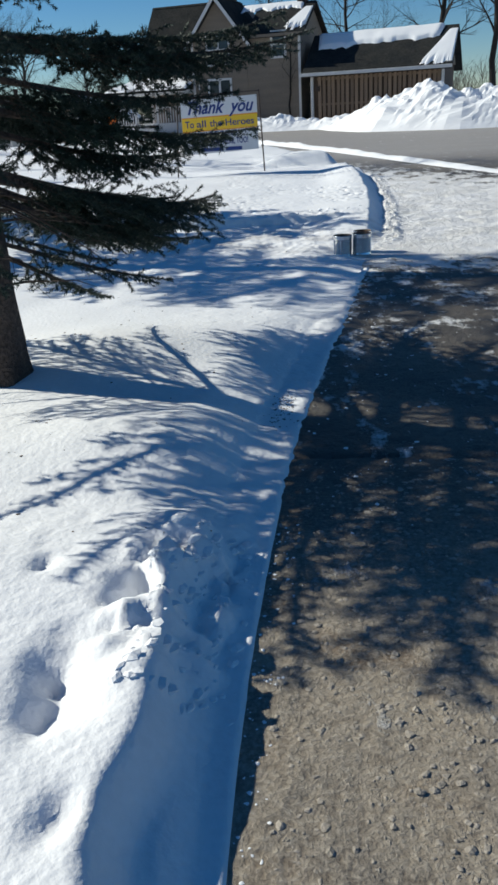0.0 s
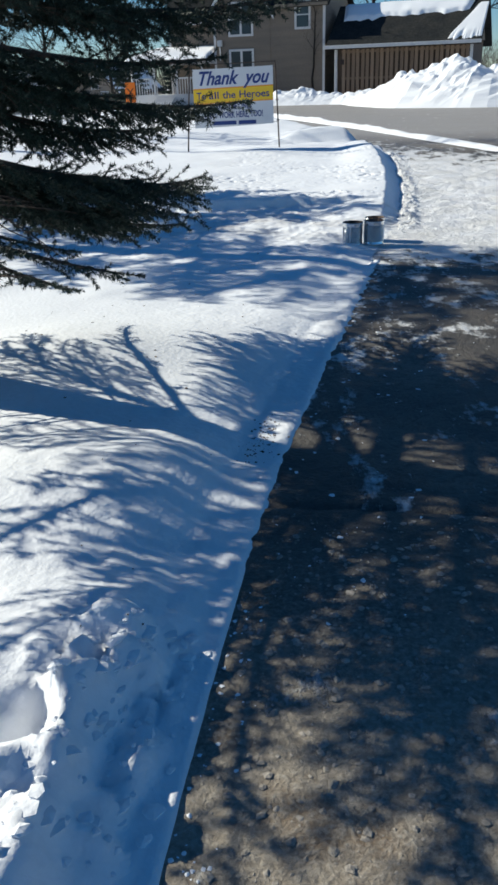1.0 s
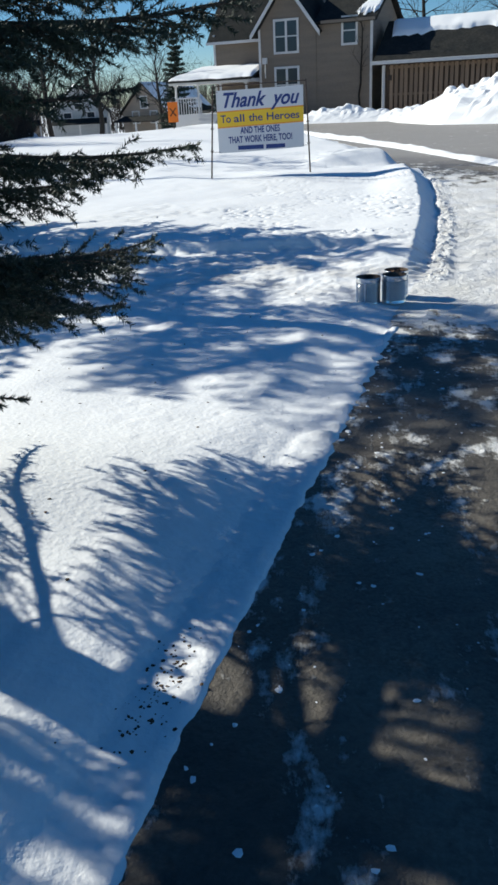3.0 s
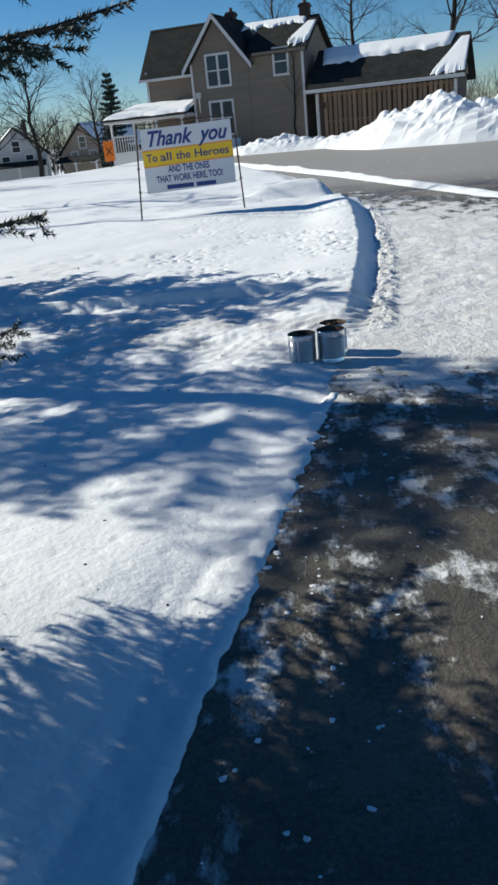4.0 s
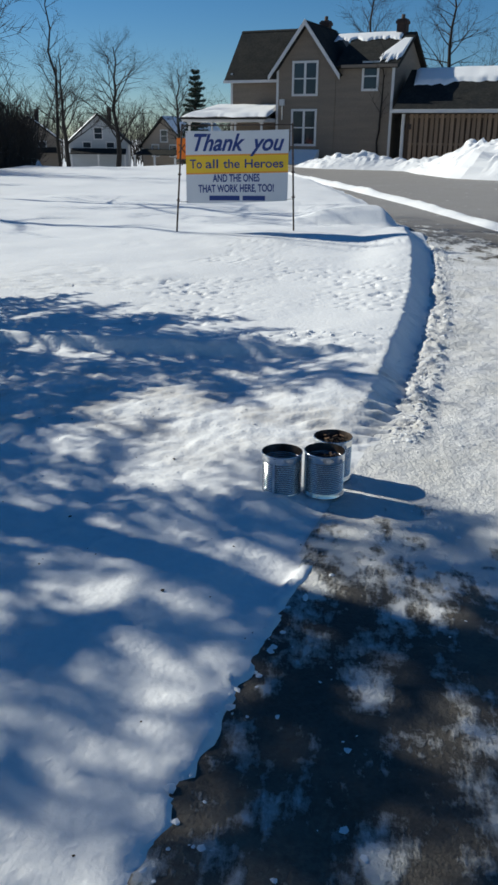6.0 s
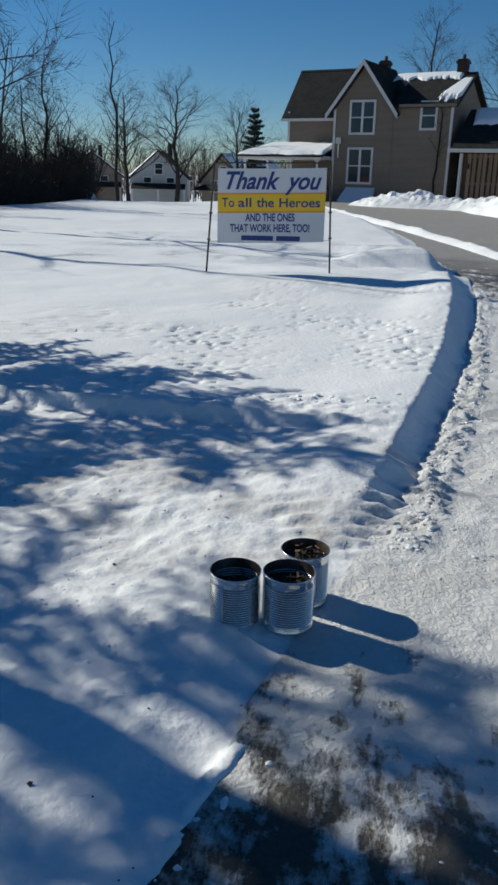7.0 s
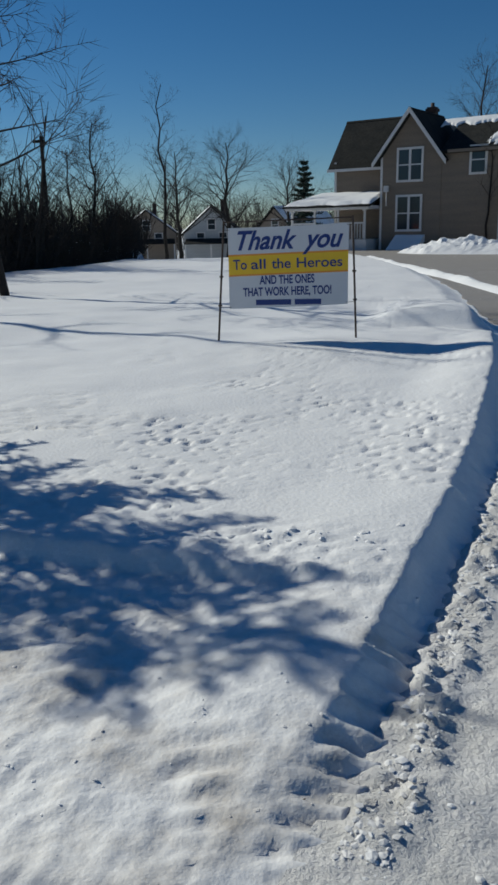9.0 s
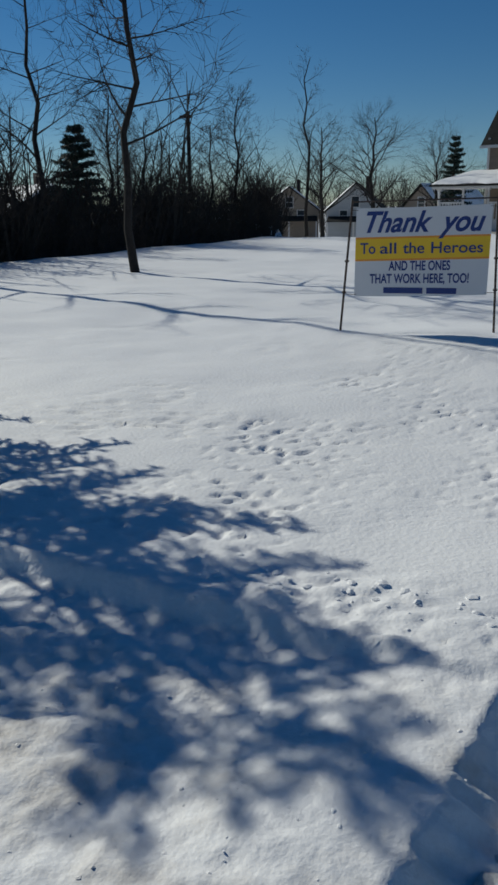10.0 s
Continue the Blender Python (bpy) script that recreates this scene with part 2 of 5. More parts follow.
def grid_faces(nx, ny):
    i = np.arange(nx * ny).reshape(ny, nx)
    return np.stack([i[:-1, :-1], i[:-1, 1:], i[1:, 1:], i[1:, :-1]], -1).reshape(-1, 4)


def box(bm, x0, x1, y0, y1, z0, z1, bevel=0.0):
    r = bmesh.ops.create_cube(bm, size=1)
    for v in r["verts"]:
        v.co = Vector((x0 + (v.co.x + 0.5) * (x1 - x0), y0 + (v.co.y + 0.5) * (y1 - y0), z0 + (v.co.z + 0.5) * (z1 - z0)))
    if bevel:
        edges = list({e for v in r["verts"] for e in v.link_edges})
        bmesh.ops.bevel(bm, geom=edges, offset=bevel, segments=1, affect="EDGES")
    return bm


def tube(bm, p, q, r0, r1=None, n=8, caps=True):
    p, q = Vector(p), Vector(q)
    r1 = r0 if r1 is None else r1
    way = q - p
    m = Matrix.Translation((p + q) / 2) @ way.to_track_quat("Z", "Y").to_matrix().to_4x4()
    bmesh.ops.create_cone(bm, cap_ends=caps, segments=n, radius1=r0, radius2=r1, depth=way.length, matrix=m)
    return bm


def prism(bm, outline, y0, y1):
    """A solid between y0 and y1 with this outline of (x, z), counter-clockwise seen from -y."""
    front = [bm.verts.new((x, y0, z)) for x, z in outline]
    back = [bm.verts.new((x, y1, z)) for x, z in outline]
    bm.faces.new(front)
    bm.faces.new(back[::-1])
    n = len(outline)
    for i in range(n):
        bm.faces.new((front[i], back[i], back[(i + 1) % n], front[(i + 1) % n]))
    return bm


def slab(bm, a, b, c, d, thick):
    """A sheet with corners a b c d and a thickness along its lower side."""
    a, b, c, d = map(Vector, (a, b, c, d))
    nrm = (b - a).cross(d - a).normalized() * thick
    top = [bm.verts.new(v) for v in (a, b, c, d)]
    low = [bm.verts.new(v - nrm) for v in (a, b, c, d)]
    bm.faces.new(top)
    bm.faces.new(low[::-1])
    for i in range(4):
        bm.faces.new((top[i], low[i], low[(i + 1) % 4], top[(i + 1) % 4]))
    return bm


# ---- ground, drive and road ----
EDGE_Y = [-1500, 0, 1.26, 2.38, 3.33, 3.90, 4.98, 6.08, 6.74, 7.6, 9.0, 11.0, 14.0, 16.0, 17.0, 18.2, 20.0, 24.0, 29.9, 39.9, 46.0, 60.0, 1500]
EDGE_X = [-0.12, -0.12, -0.08, 0.06, 0.235, 0.375, 0.635, 0.905, 1.06, 1.33, 1.60, 1.92, 2.30, 2.40, 2.36, 2.2, 2.02, 1.73, 0.82, -1.35, -3.5, -8.0, -8.0]


def edge_x(y):
    """Where the drive's snowy border runs."""
    y = np.asarray(y, float)
    return sum(np.interp(y + o, EDGE_Y, EDGE_X) for o in (-0.5, -0.25, 0, 0.25, 0.5)) / 5


def drive_height(x, y):
    z = (0.004 * fbm(x, y, 0.5, 4, 81) + 0.0025 * fbm(x, y, 0.04, 2, 85)) * (1 - 0.9 * step01(y, 10, 17))
    for line in (3.0, 5.4):
        z = z - 0.012 * np.exp(-((y - line + 0.12 * (x - 0.2) + 0.008 * vnoise(x, y, 0.1, 97)) / 0.014) ** 2)
    packed = step01(y + 0.5 * vnoise(x, y, 0.8, 88), 6.9, 8.2) * (1 - 0.92 * step01(y, 10, 17))
    u = x - edge_x(y)
    z = z + 0.006 * np.sin(y * 2 * math.pi / 0.11 - 6 * u + 1.2 * vnoise(x, y, 0.4, 35)) * (1 - step01(u, 0.03, 0.18)) * step01(y, 7.6, 8.0) * (1 - step01(y, 11, 15))
    z = z - 0.05 * (1 - step01(u, -0.065, -0.045)) * (1 - step01(y, 6.4, 6.9) * (1 - step01(y, 8.0, 8.4)))
    band = step01(u, -0.03, 0.02) * (1 - step01(u + 0.03 * vnoise(x, y, 0.15, 95), 0.10, 0.18)) * step01(y, 7.7, 8.0) * (1 - step01(y, 14.5, 16.5))
    z = z + 0.036 * band * np.abs(fbm(x, y, 0.085, 3, 96))
    return z + packed * (0.006 + 0.010 * fbm(x, y, 0.16, 3, 90))


def lawn_height(x, y):
    d = edge_x(y) - x
    # general undulation, and the land falling away behind and to the side
    z = 0.06 + 0.03 * fbm(x, y, 3.0, 3, 3) + 0.012 * fbm(x, y, 0.7, 3, 9)
    fall = 2.7 * step01(y, 38, 66) * step01(-x, 5, 12) + 1.6 * step01(-x, 11.5, 19)
    z = z - fall
    soft = step01(y, 2.3, 2.9)
    # high untouched snow beside the first metres, trodden trough next to the pavement
    high = 0.105 * step01(d + 0.03 * vnoise(x, y, 0.25, 4), 0.13, 0.23) * (1 - step01(y, 2.0, 2.7))
    z = z + high - 0.035 * (1 - step01(d, 0.05, 0.14)) * (1 - step01(y, 2.3, 2.9))
    trod = (1 - step01(y, 2.25, 2.5)) * step01(d, 0.03, 0.1) * (1 - step01(d, 0.30, 0.42)) * step01(y, 1.5, 1.9)
    z = z + trod * (0.065 * np.abs(fbm(x, y, 0.11, 3, 21)) - 0.025)
    for px, py, rx, ry, deep in ((-0.43, 1.62, 0.06, 0.13, 0.08), (-0.30, 2.0, 0.045, 0.11, 0.07), (-0.14, 1.95, 0.04, 0.09, 0.04), (-0.36, 1.25, 0.03, 0.05, 0.03), (-0.55, 2.1, 0.025, 0.04, 0.025), (-0.2, 2.2, 0.03, 0.07, 0.04)):
        q = ((x - px + 0.02 * vnoise(x, y, 0.08, 91)) / rx) ** 2 + ((y - py) / ry) ** 2
        z = z - deep * np.exp(-q * 0.8) * (1 + 0.4 * vnoise(x, y, 0.05, 92))
    # low rounded shoulder next to the drive, with wheel lines along it
    low = step01(y, 2.3, 2.8) * (1 - step01(y, 6.6, 7.2))
    z = z - low * 0.05 * (1 - step01(d, 0.0, 0.5)) + low * 0.008 * (np.sin(d * 60 + 1.2 * vnoise(x, y, 0.8, 8)) * np.exp(-((d - 0.16) / 0.07) ** 2) + 0.5 * np.sin(d * 30) * np.exp(-((d - 0.42) / 0.09) ** 2) * (1 - step01(y, 3.8, 4.6)))
    mound = 0.11 * np.exp(-(((x + 0.75) / 0.75) ** 2 + ((y - 4.3) / 0.55) ** 2)) + 0.10 * np.exp(-(((x + 0.5) / 0.8) ** 2 + ((y - 3.0) / 0.45) ** 2))
    z = z + mound
    rim = low * (1 - step01(d, 0.0, 0.38))
    z = z * (1 - rim) + rim * (0.010 + 0.006 * vnoise(x, y, 0.06, 34))
    # tread notches along the border
    notch = low * step01(y, 4.6, 5.1) * (1 - step01(d + 0.05 * vnoise(x, y, 0.15, 33), 0.06, 0.14))
    z = z + notch * 0.017 * np.tanh(3 * np.sin(y * 2 * math.pi / 0.115 - 14 * d + 2.0 * vnoise(x, y, 0.3, 30))) * (0.6 + 0.4 * vnoise(x, y, 0.2, 5))
    z = np.where((y < 6.6) & (d < 0.4), np.maximum(z, 0.008), z)
    # the border thins out over the pavement
    thin = low * (1 - step01(d + (0.006 + 0.019 * step01(y, 4.2, 4.8)) * vnoise(x, y, 0.07, 36), -0.005, 0.04))
    z = z * (1 - thin) - 0.006 * thin
    # trodden crossing where the cans stand, with a ledge behind it
    ledge = step01(y + 0.10 * vnoise(x, y, 0.9, 12) + 0.03 * vnoise(x, y, 0.15, 13) + 0.18 * x, 9.12, 9.20)
    cross = step01(y, 6.2, 6.8) * (1 - ledge)
    z = z * (1 - 0.92 * cross) + cross * (0.014 + 0.012 * fbm(x, y, 0.22, 4, 41) + 0.011 * np.abs(fbm(x, y, 0.06, 2, 44)))
    z = z + ledge * 0.045 * (1 - step01(y, 30, 40))
    z = z + (drive_height(x, y) - 0.008 - z) * cross * (1 - step01(d, 0.02, 0.3)) * (1 - step01(y, 7.6, 8.4))
    rake = np.exp(-(((x - 0.98) / 0.10) ** 2 + ((y - 8.0) / 0.22) ** 2))
    z = z + 0.014 * rake * np.sin((y - 0.25 * (x - 0.98)) * 2 * math.pi / 0.105)
    # lumps thrown up on the ledge
    lump = np.exp(-(((x - 0.78) / 0.42) ** 2 + ((y - 9.22) / 0.28) ** 2))
    z = z + lump * (0.012 + 0.036 * np.abs(fbm(0.8 * x + 0.6 * y, 0.8 * y - 0.6 * x, 0.13, 4, 55)))
    # ploughed ridge along the drive
    on = step01(y, 7.7, 8.5) * (1 - step01(y, 15.6, 16.8)) * (1 - step01(d, 0.35, 0.95))
    wide = 0.17 + 0.14 * step01(y, 9.5, 15.5)
    jag = d + 0.012 * vnoise(x, y, 0.09, 6) + 0.012 * vnoise(x, y, 0.3, 7)
    face = np.clip((jag - 0.012) / wide, 0, 1) ** 1.35
    crest = (0.022 + 0.055 * step01(y, 9.5, 15.5)) * (1 - step01(d, 0.3, 2.4))
    z = z * (1 - on) + on * face * (np.maximum(z, 0.085) + crest)
    teeth = step01(y, 7.55, 7.8) * (1 - 0.75 * step01(y, 8.5, 9.1)) * (1 - step01(y, 11.5, 14))
    comb = np.tanh(2.2 * np.sin(y * 2 * math.pi / 0.095 + 5 * d + 1.6 * vnoise(x, y, 0.35, 35)))
    z = z + 0.012 * teeth * (comb + 0.7 * vnoise(x, y, 0.06, 37)) * step01(d, -0.01, 0.02) * (1 - step01(d, wide * 0.75, wide * 1.15))
    # drift with a sharp lee face beside the sign
    arch = np.clip((x - 0.2) / 1.7, 0, 1)
    line = 16.75 + 0.10 * np.sin(arch * 3.0)
    z = z + 0.26 * np.sin(np.clip(arch, 0, 1) * math.pi * 0.62) * step01(y, line, line + 0.28) * (1 - step01(y, line + 0.4, line + 4.5)) * step01(x, 0.2, 0.9) * step01(d, 0.02, 0.55)
    z = z * (1 - step01(y, 15.8, 17) * (1 - step01(d, 0.0, 0.5)) * (1 - step01(y, 40, 50)))
    # small dimples, dense past the ledge
    dense = step01(y, 8.6, 10) * (1 - step01(y, 12.5, 15.5)) + 0.4
    hole = np.clip(vnoise(x, y, 0.045, 60) - 0.25, 0, 1) * np.clip(0.5 + vnoise(x, y, 0.7, 61), 0, 1) + 0.12 * np.clip(vnoise(0.8 * x + 0.6 * y, 0.8 * y - 0.6 * x, 0.10, 64) + 0.5 * vnoise(x, y, 0.05, 65) - 0.5, 0, 1)
    z = z - 0.028 * dense * hole * step01(d, 0.1, 0.3)
    # wind ripples far out
    z = z + 0.018 * vnoise(x * 0.35 + y * 0.15, y, 0.55, 71) * step01(y, 10.5, 13)
    return z


def spread(a, b, first, growth):
    """Values from a to b in growing steps."""
    out, s = [a], first
    while abs(out[-1] - a) < abs(b - a):
        out.append(out[-1] + math.copysign(s, b - a))
        s *= growth
    out[-1] = b
    return out


def build_ground():
    u = spread(-2.4, -6, 0.035, 1.02)[:0:-1] + list(np.arange(-2.4, 0.0005, 0.018))
    u = spread(-6, -1400, 0.12, 1.06)[:0:-1] + u
    u = np.array(u + [0.012, 0.05, 5, 14.0, 14.3, 18, 30, 80, 300, 1400])
    y = np.array(spread(0.7, -1400, 0.05, 1.25)[:0:-1] + list(np.arange(0.7, 11.0, 0.02)) + spread(11.0, 1400, 0.024, 1.0155))
    U, Y = np.meshgrid(u, y)
    ragged = (0.008 * vnoise(Y, Y * 0, 0.13, 101) + 0.009 * vnoise(Y, Y * 0, 0.05, 102)) * step01(Y, 4.0, 4.8) * (1 - step01(Y, 12, 15))
    lugs = np.tanh(2.5 * np.sin(Y * 2 * math.pi / 0.125 + 2.5 * vnoise(Y, Y * 0, 0.5, 103))) * (0.6 + 0.4 * vnoise(Y, Y * 0, 0.2, 104))
    ragged = ragged + 0.006 * lugs * step01(Y, 4.5, 5.0) * (1 - step01(Y, 6.4, 7.0))
    X = U + edge_x(Y)
    Z = lawn_height(np.minimum(X, edge_x(Y)), Y)
    X = X + ragged * np.exp(-np.abs(U) / 0.12)
    cut = U > 0.006
    Z = np.where(cut, -0.16, Z)
    Z = np.where(U > 14.2, 0.05 + 0.1 * vnoise(X, Y, 5.0, 2), Z)
    V = np.stack([X, Y, Z], -1).reshape(-1, 3)
    ob = mesh_part("ground", V, grid_faces(len(u), len(y)), SNOW, smooth=True)
    tagged(ob, "snow-covered lawn with drifts, dimples and a ploughed edge", "ground", kind="structure")


def build_drive():
    u = np.array(list(np.arange(-0.08, 2.2, 0.02)) + spread(2.2, 14.25, 0.03, 1.06))
    y = np.array(spread(0.6, -30, 0.1, 1.3)[:0:-1] + list(np.arange(0.6, 10.0, 0.02)) + spread(10.0, 56, 0.03, 1.014))
    U, Y = np.meshgrid(u, y)
    X = U + edge_x(Y)
    Z = drive_height(X, Y)
    ob = mesh_part("driveway", np.stack([X, Y, Z], -1).reshape(-1, 3), grid_faces(len(u), len(y)), PAVEMENT, smooth=True)
    tagged(ob, "gritty damp driveway with streaks of packed snow, meeting the road", "driveway", kind="structure")


build_ground()
build_drive()


def lumps(name, centres, mat, label, category, seed, flat=0.6, smooth=False):
    """Many small angular lumps as one object: centres are (x, y, z, size)."""
    rng = np.random.RandomState(seed)
    bm = bmesh.new()
    bmesh.ops.create_icosphere(bm, subdivisions=1, radius=1)
    base = np.array([v.co[:] for v in bm.verts])
    tri = np.array([[v.index for v in f.verts] for f in bm.faces])
    bm.free()
    V, F = [], []
    for k, (x, y, z, s) in enumerate(centres):
        b = base * (1 + 0.35 * rng.uniform(-1, 1, (len(base), 1)))
        a = rng.uniform(0, 6.28)
        b = b * np.array([1, rng.uniform(0.6, 1), flat * rng.uniform(0.6, 1)])
        b = np.stack([b[:, 0] * math.cos(a) - b[:, 1] * math.sin(a), b[:, 0] * math.sin(a) + b[:, 1] * math.cos(a), b[:, 2]], -1)
        V.append(b * s + (x, y, z + s * flat * 0.1))
        F.append(tri + k * len(base))
    ob = mesh_part(name, np.concatenate(V), np.concatenate(F), mat, smooth=smooth)
    return tagged(ob, label, category, kind="stuff")


def snow_bank(name, foot, height, seed, label, rough=0.25, sink=0.06, narrow=1.0):
    """A heap of thrown snow: foot is the (x, y) line of its crest, height the crest's heights, width as high."""
    foot, height = np.array(foot, float), np.array(height, float)
    s = np.r_[0, np.cumsum(np.hypot(*np.diff(foot, axis=0).T))]
    a = np.linspace(0, s[-1], int(s[-1] / 0.12))
    cx, cy, ch = (np.interp(a, s, v) for v in (foot[:, 0], foot[:, 1], height))
    tx, ty = np.gradient(cx), np.gradient(cy)
    n = np.hypot(tx, ty)
    nx, ny = -ty / n, tx / n
    w = np.linspace(-1, 1, 41)
    A, W = np.meshgrid(np.arange(len(a)), w, indexing="ij")
    wid = (0.5 + 1.5 * ch)[A] * narrow
    X, Y = cx[A] + nx[A] * W * wid, cy[A] + ny[A] * W * wid
    prof = np.clip(1 - np.abs(W) ** 1.4, 0, 1)
    Z = ch[A] * prof * (1 + 0.22 * fbm(X, Y, 1.2, 2, seed)) + rough * prof * np.minimum(ch[A], 1) * np.abs(fbm(X, Y, 0.42, 4, seed + 5)) - sink
    ob = mesh_part(name, np.stack([X, Y, Z], -1).reshape(-1, 3), grid_faces(len(w), len(a)), SNOW, smooth=False)
    return tagged(ob, label, "snow bank", kind="stuff")


snow_bank("snow_heap", [(5.0, 42.0), (6.2, 39.0), (7.6, 36.8), (9.5, 35.4), (12.5, 34.6), (17, 33.5)], [0.35, 0.95, 1.55, 1.5, 1.4, 1.5], 3, "tall heap of ploughed clumpy snow in front of the carport")
snow_bank("snow_bank", [(-0.6, 45.2), (1.0, 44.4), (2.6, 43.8), (4.2, 43.0), (6.2, 41.5)], [0.15, 0.62, 0.66, 0.5, 0.6], 8, "low ploughed snow bank along the road before the house")
snow_bank("snow_bank", [(-17.5, 41.0), (-15.5, 42.5), (-13.2, 44)], [0.2, 0.8, 0.3], 14, "snow-covered brush mound at the lawn's far edge")
snow_bank("windrow", [(-1.6, 40.0), (-0.05, 33.4), (1.75, 27.2), (2.9, 22.2), (3.6, 18.5), (4.3, 14.8), (5.4, 11)], [0.12, 0.12, 0.11, 0.09, 0.07, 0.05, 0.02], 22, "thin line of ploughed snow along the road", rough=0.2, sink=0.01, narrow=0.42)


# ---- trees ----
def bare_tree(name, x, y, z, h, spread_to, trunk_r, seed, label, levels=3, kids=11, lean=(0, 0), up=0.55):
    rng = random.Random(seed)
    tree = thing(name, pose(x, y, z), label, "tree", "bare trees")
    V, F = [], []

    def ring(p, way, r, n):
        way = way.normalized()
        side = way.orthogonal().normalized()
        other = way.cross(side)
        return [p + (side * math.cos(2 * math.pi * k / n) + other * math.sin(2 * math.pi * k / n)) * r for k in range(n)]

    def limb(points, radii, n):
        start = len(V)
        for k, p in enumerate(points):
            way = points[min(k + 1, len(points) - 1)] - points[max(k - 1, 0)]
            V.extend(tuple(q) for q in ring(p, way, radii[k], n))
        for k in range(len(points) - 1):
            for c in range(n):
                a, b = start + k * n + c, start + k * n + (c + 1) % n
                F.append((a, b, b + n, a + n))

    def grow(p, way, length, r, level):
        n = 4 if level <= 1 else 3
        k = 6 if level == 0 else 5
        pts, rad, w = [p.copy()], [r], way.normalized()
        for i in range(k):
            w = (w + Vector((rng.uniform(-1, 1), rng.uniform(-1, 1), rng.uniform(-0.5, 1) * up)) * 0.16).normalized()
            pts.append(pts[-1] + w * length / k)
            rad.append(r * (1 - (i + 1) / k * 0.85))
        limb(pts, rad, n)
        if level < levels:
            for c in range(kids - 2 * level):
                t = rng.uniform(0.25, 1.0)
                i = min(int(t * k), k - 1)
                q = pts[i].lerp(pts[i + 1], t * k - i)
                w2 = (pts[i + 1] - pts[i]).normalized()
                side = w2.orthogonal().normalized()
                side.rotate(Matrix.Rotation(rng.uniform(0, 6.283), 3, w2))
                grow(q, w2 * rng.uniform(0.5, 0.9) + side * rng.uniform(0.5, 0.9), length * rng.uniform(0.35, 0.6), max(rad[i] * 0.55, 0.006), level + 1)

    k, pts, rad = 9, [Vector((0, 0, -0.3))], [trunk_r * 1.25]
    for i in range(k):
        t = (i + 1) / k
        pts.append(Vector((lean[0] * t * h + rng.uniform(-1, 1) * 0.02 * h, lean[1] * t * h + rng.uniform(-1, 1) * 0.02 * h, t * h)))
        rad.append(trunk_r * (1 - 0.88 * t) + 0.008)
    limb(pts, rad, 8)
    mesh_part("trunk", V, F, GREYBARK, tree, smooth=True)
    V, F = [], []
    for c in range(kids * 2):
        t = 0.28 + 0.70 * (c + rng.random()) / (kids * 2)
        i = min(int(t * k), k - 1)
        q = pts[i].lerp(pts[i + 1], t * k - i)
        a = c * 2.4 + rng.uniform(-0.5, 0.5)
        way = Vector((math.cos(a), math.sin(a), rng.uniform(0.3, 1.1) * up * 1.6))
        grow(q, way, spread_to * (1.15 - 0.75 * t) * rng.uniform(0.7, 1.1), max(rad[i] * 0.42, 0.014), 1)
    mesh_part("branchwork", V, F, GREYBARK, tree)
    return tree


bare_tree("maple_tree", -7.3, 21.3, 0.05, 8.2, 2.6, 0.085, 4, "bare young tree with a slim dark trunk on snowy lawn", levels=3, kids=11, up=0.25)
bare_tree("maple_tree", -13.2, 19.8, 0.0, 9.5, 2.2, 0.13, 8, "bare slim tree on the snowy lawn", levels=2, kids=7)
bare_tree("ash_tree", -20.5, 35.5, -1.5, 12.5, 4.2, 0.16, 11, "bare tall tree with drooping twigs beyond the lawn", levels=3, kids=8, up=0.35)
bare_tree("birch_tree", -15.8, 55, -1.6, 11.2, 2.6, 0.13, 15, "bare slender tall tree behind the lawn", levels=3, kids=8, up=0.9)
bare_tree("elm_tree", -19.0, 82, -2.7, 11.5, 6.0, 0.28, 17, "bare round-crowned tree among the far houses", levels=3, kids=11, up=0.8)
bare_tree("elm_tree", -24.5, 84, -2.7, 11.0, 5.5, 0.26, 19, "bare round-crowned tree among the far houses", levels=3, kids=11, up=0.8)
bare_tree("elm_tree", -14.2, 88, -2.7, 9.6, 5.0, 0.24, 23, "bare round-crowned tree beside the far evergreen", levels=3, kids=11, up=0.8)
bare_tree("shrub_tree", -17.2, 48, -1.6, 8.4, 3.0, 0.14, 27, "bare multi-limbed tree at the thicket's end", levels=3, kids=11, up=1.0)
bare_tree("shrub_tree", -20.5, 44, -1.6, 7.0, 3.0, 0.12, 29, "bare small tree rising from the thicket", levels=3, kids=11, up=0.8)
bare_tree("shrub_tree", -24.0, 47, -1.6, 7.5, 3.4, 0.12, 31, "bare small tree rising from the thicket", levels=3, kids=11, up=0.8)
bare_tree("shrub_tree", -15.5, 33, -1.3, 6.5, 2.8, 0.09, 51, "bare small tree rising from the thicket", levels=3, kids=10, up=0.7)
bare_tree("shrub_tree", -17.5, 29, -1.3, 7.5, 2.8, 0.09, 53, "bare small tree rising from the thicket", levels=3, kids=10, up=0.7)
bare_tree("shrub_tree", -14.8, 40, -1.3, 6.0, 2.8, 0.09, 55, "bare small tree rising from the thicket", levels=3, kids=10, up=0.7)
bare_tree("shrub_tree", -22, 30, -1.3, 8, 2.8, 0.09, 57, "bare small tree rising from the thicket", levels=3, kids=10, up=0.7)
bare_tree("oak_tree", 8.2, 62, -0.2, 10.5, 5.0, 0.22, 33, "bare spreading tree behind the carport", levels=3, kids=11, up=0.4)
bare_tree("poplar_tree", 14.0, 58, -0.2, 15, 4.5, 0.24, 35, "bare tall tree behind the carport", levels=3, kids=11, up=0.8)
bare_tree("poplar_tree", 17.0, 57, -0.2, 15, 4.5, 0.24, 37, "bare tall tree behind the carport", levels=3, kids=11, up=0.8)
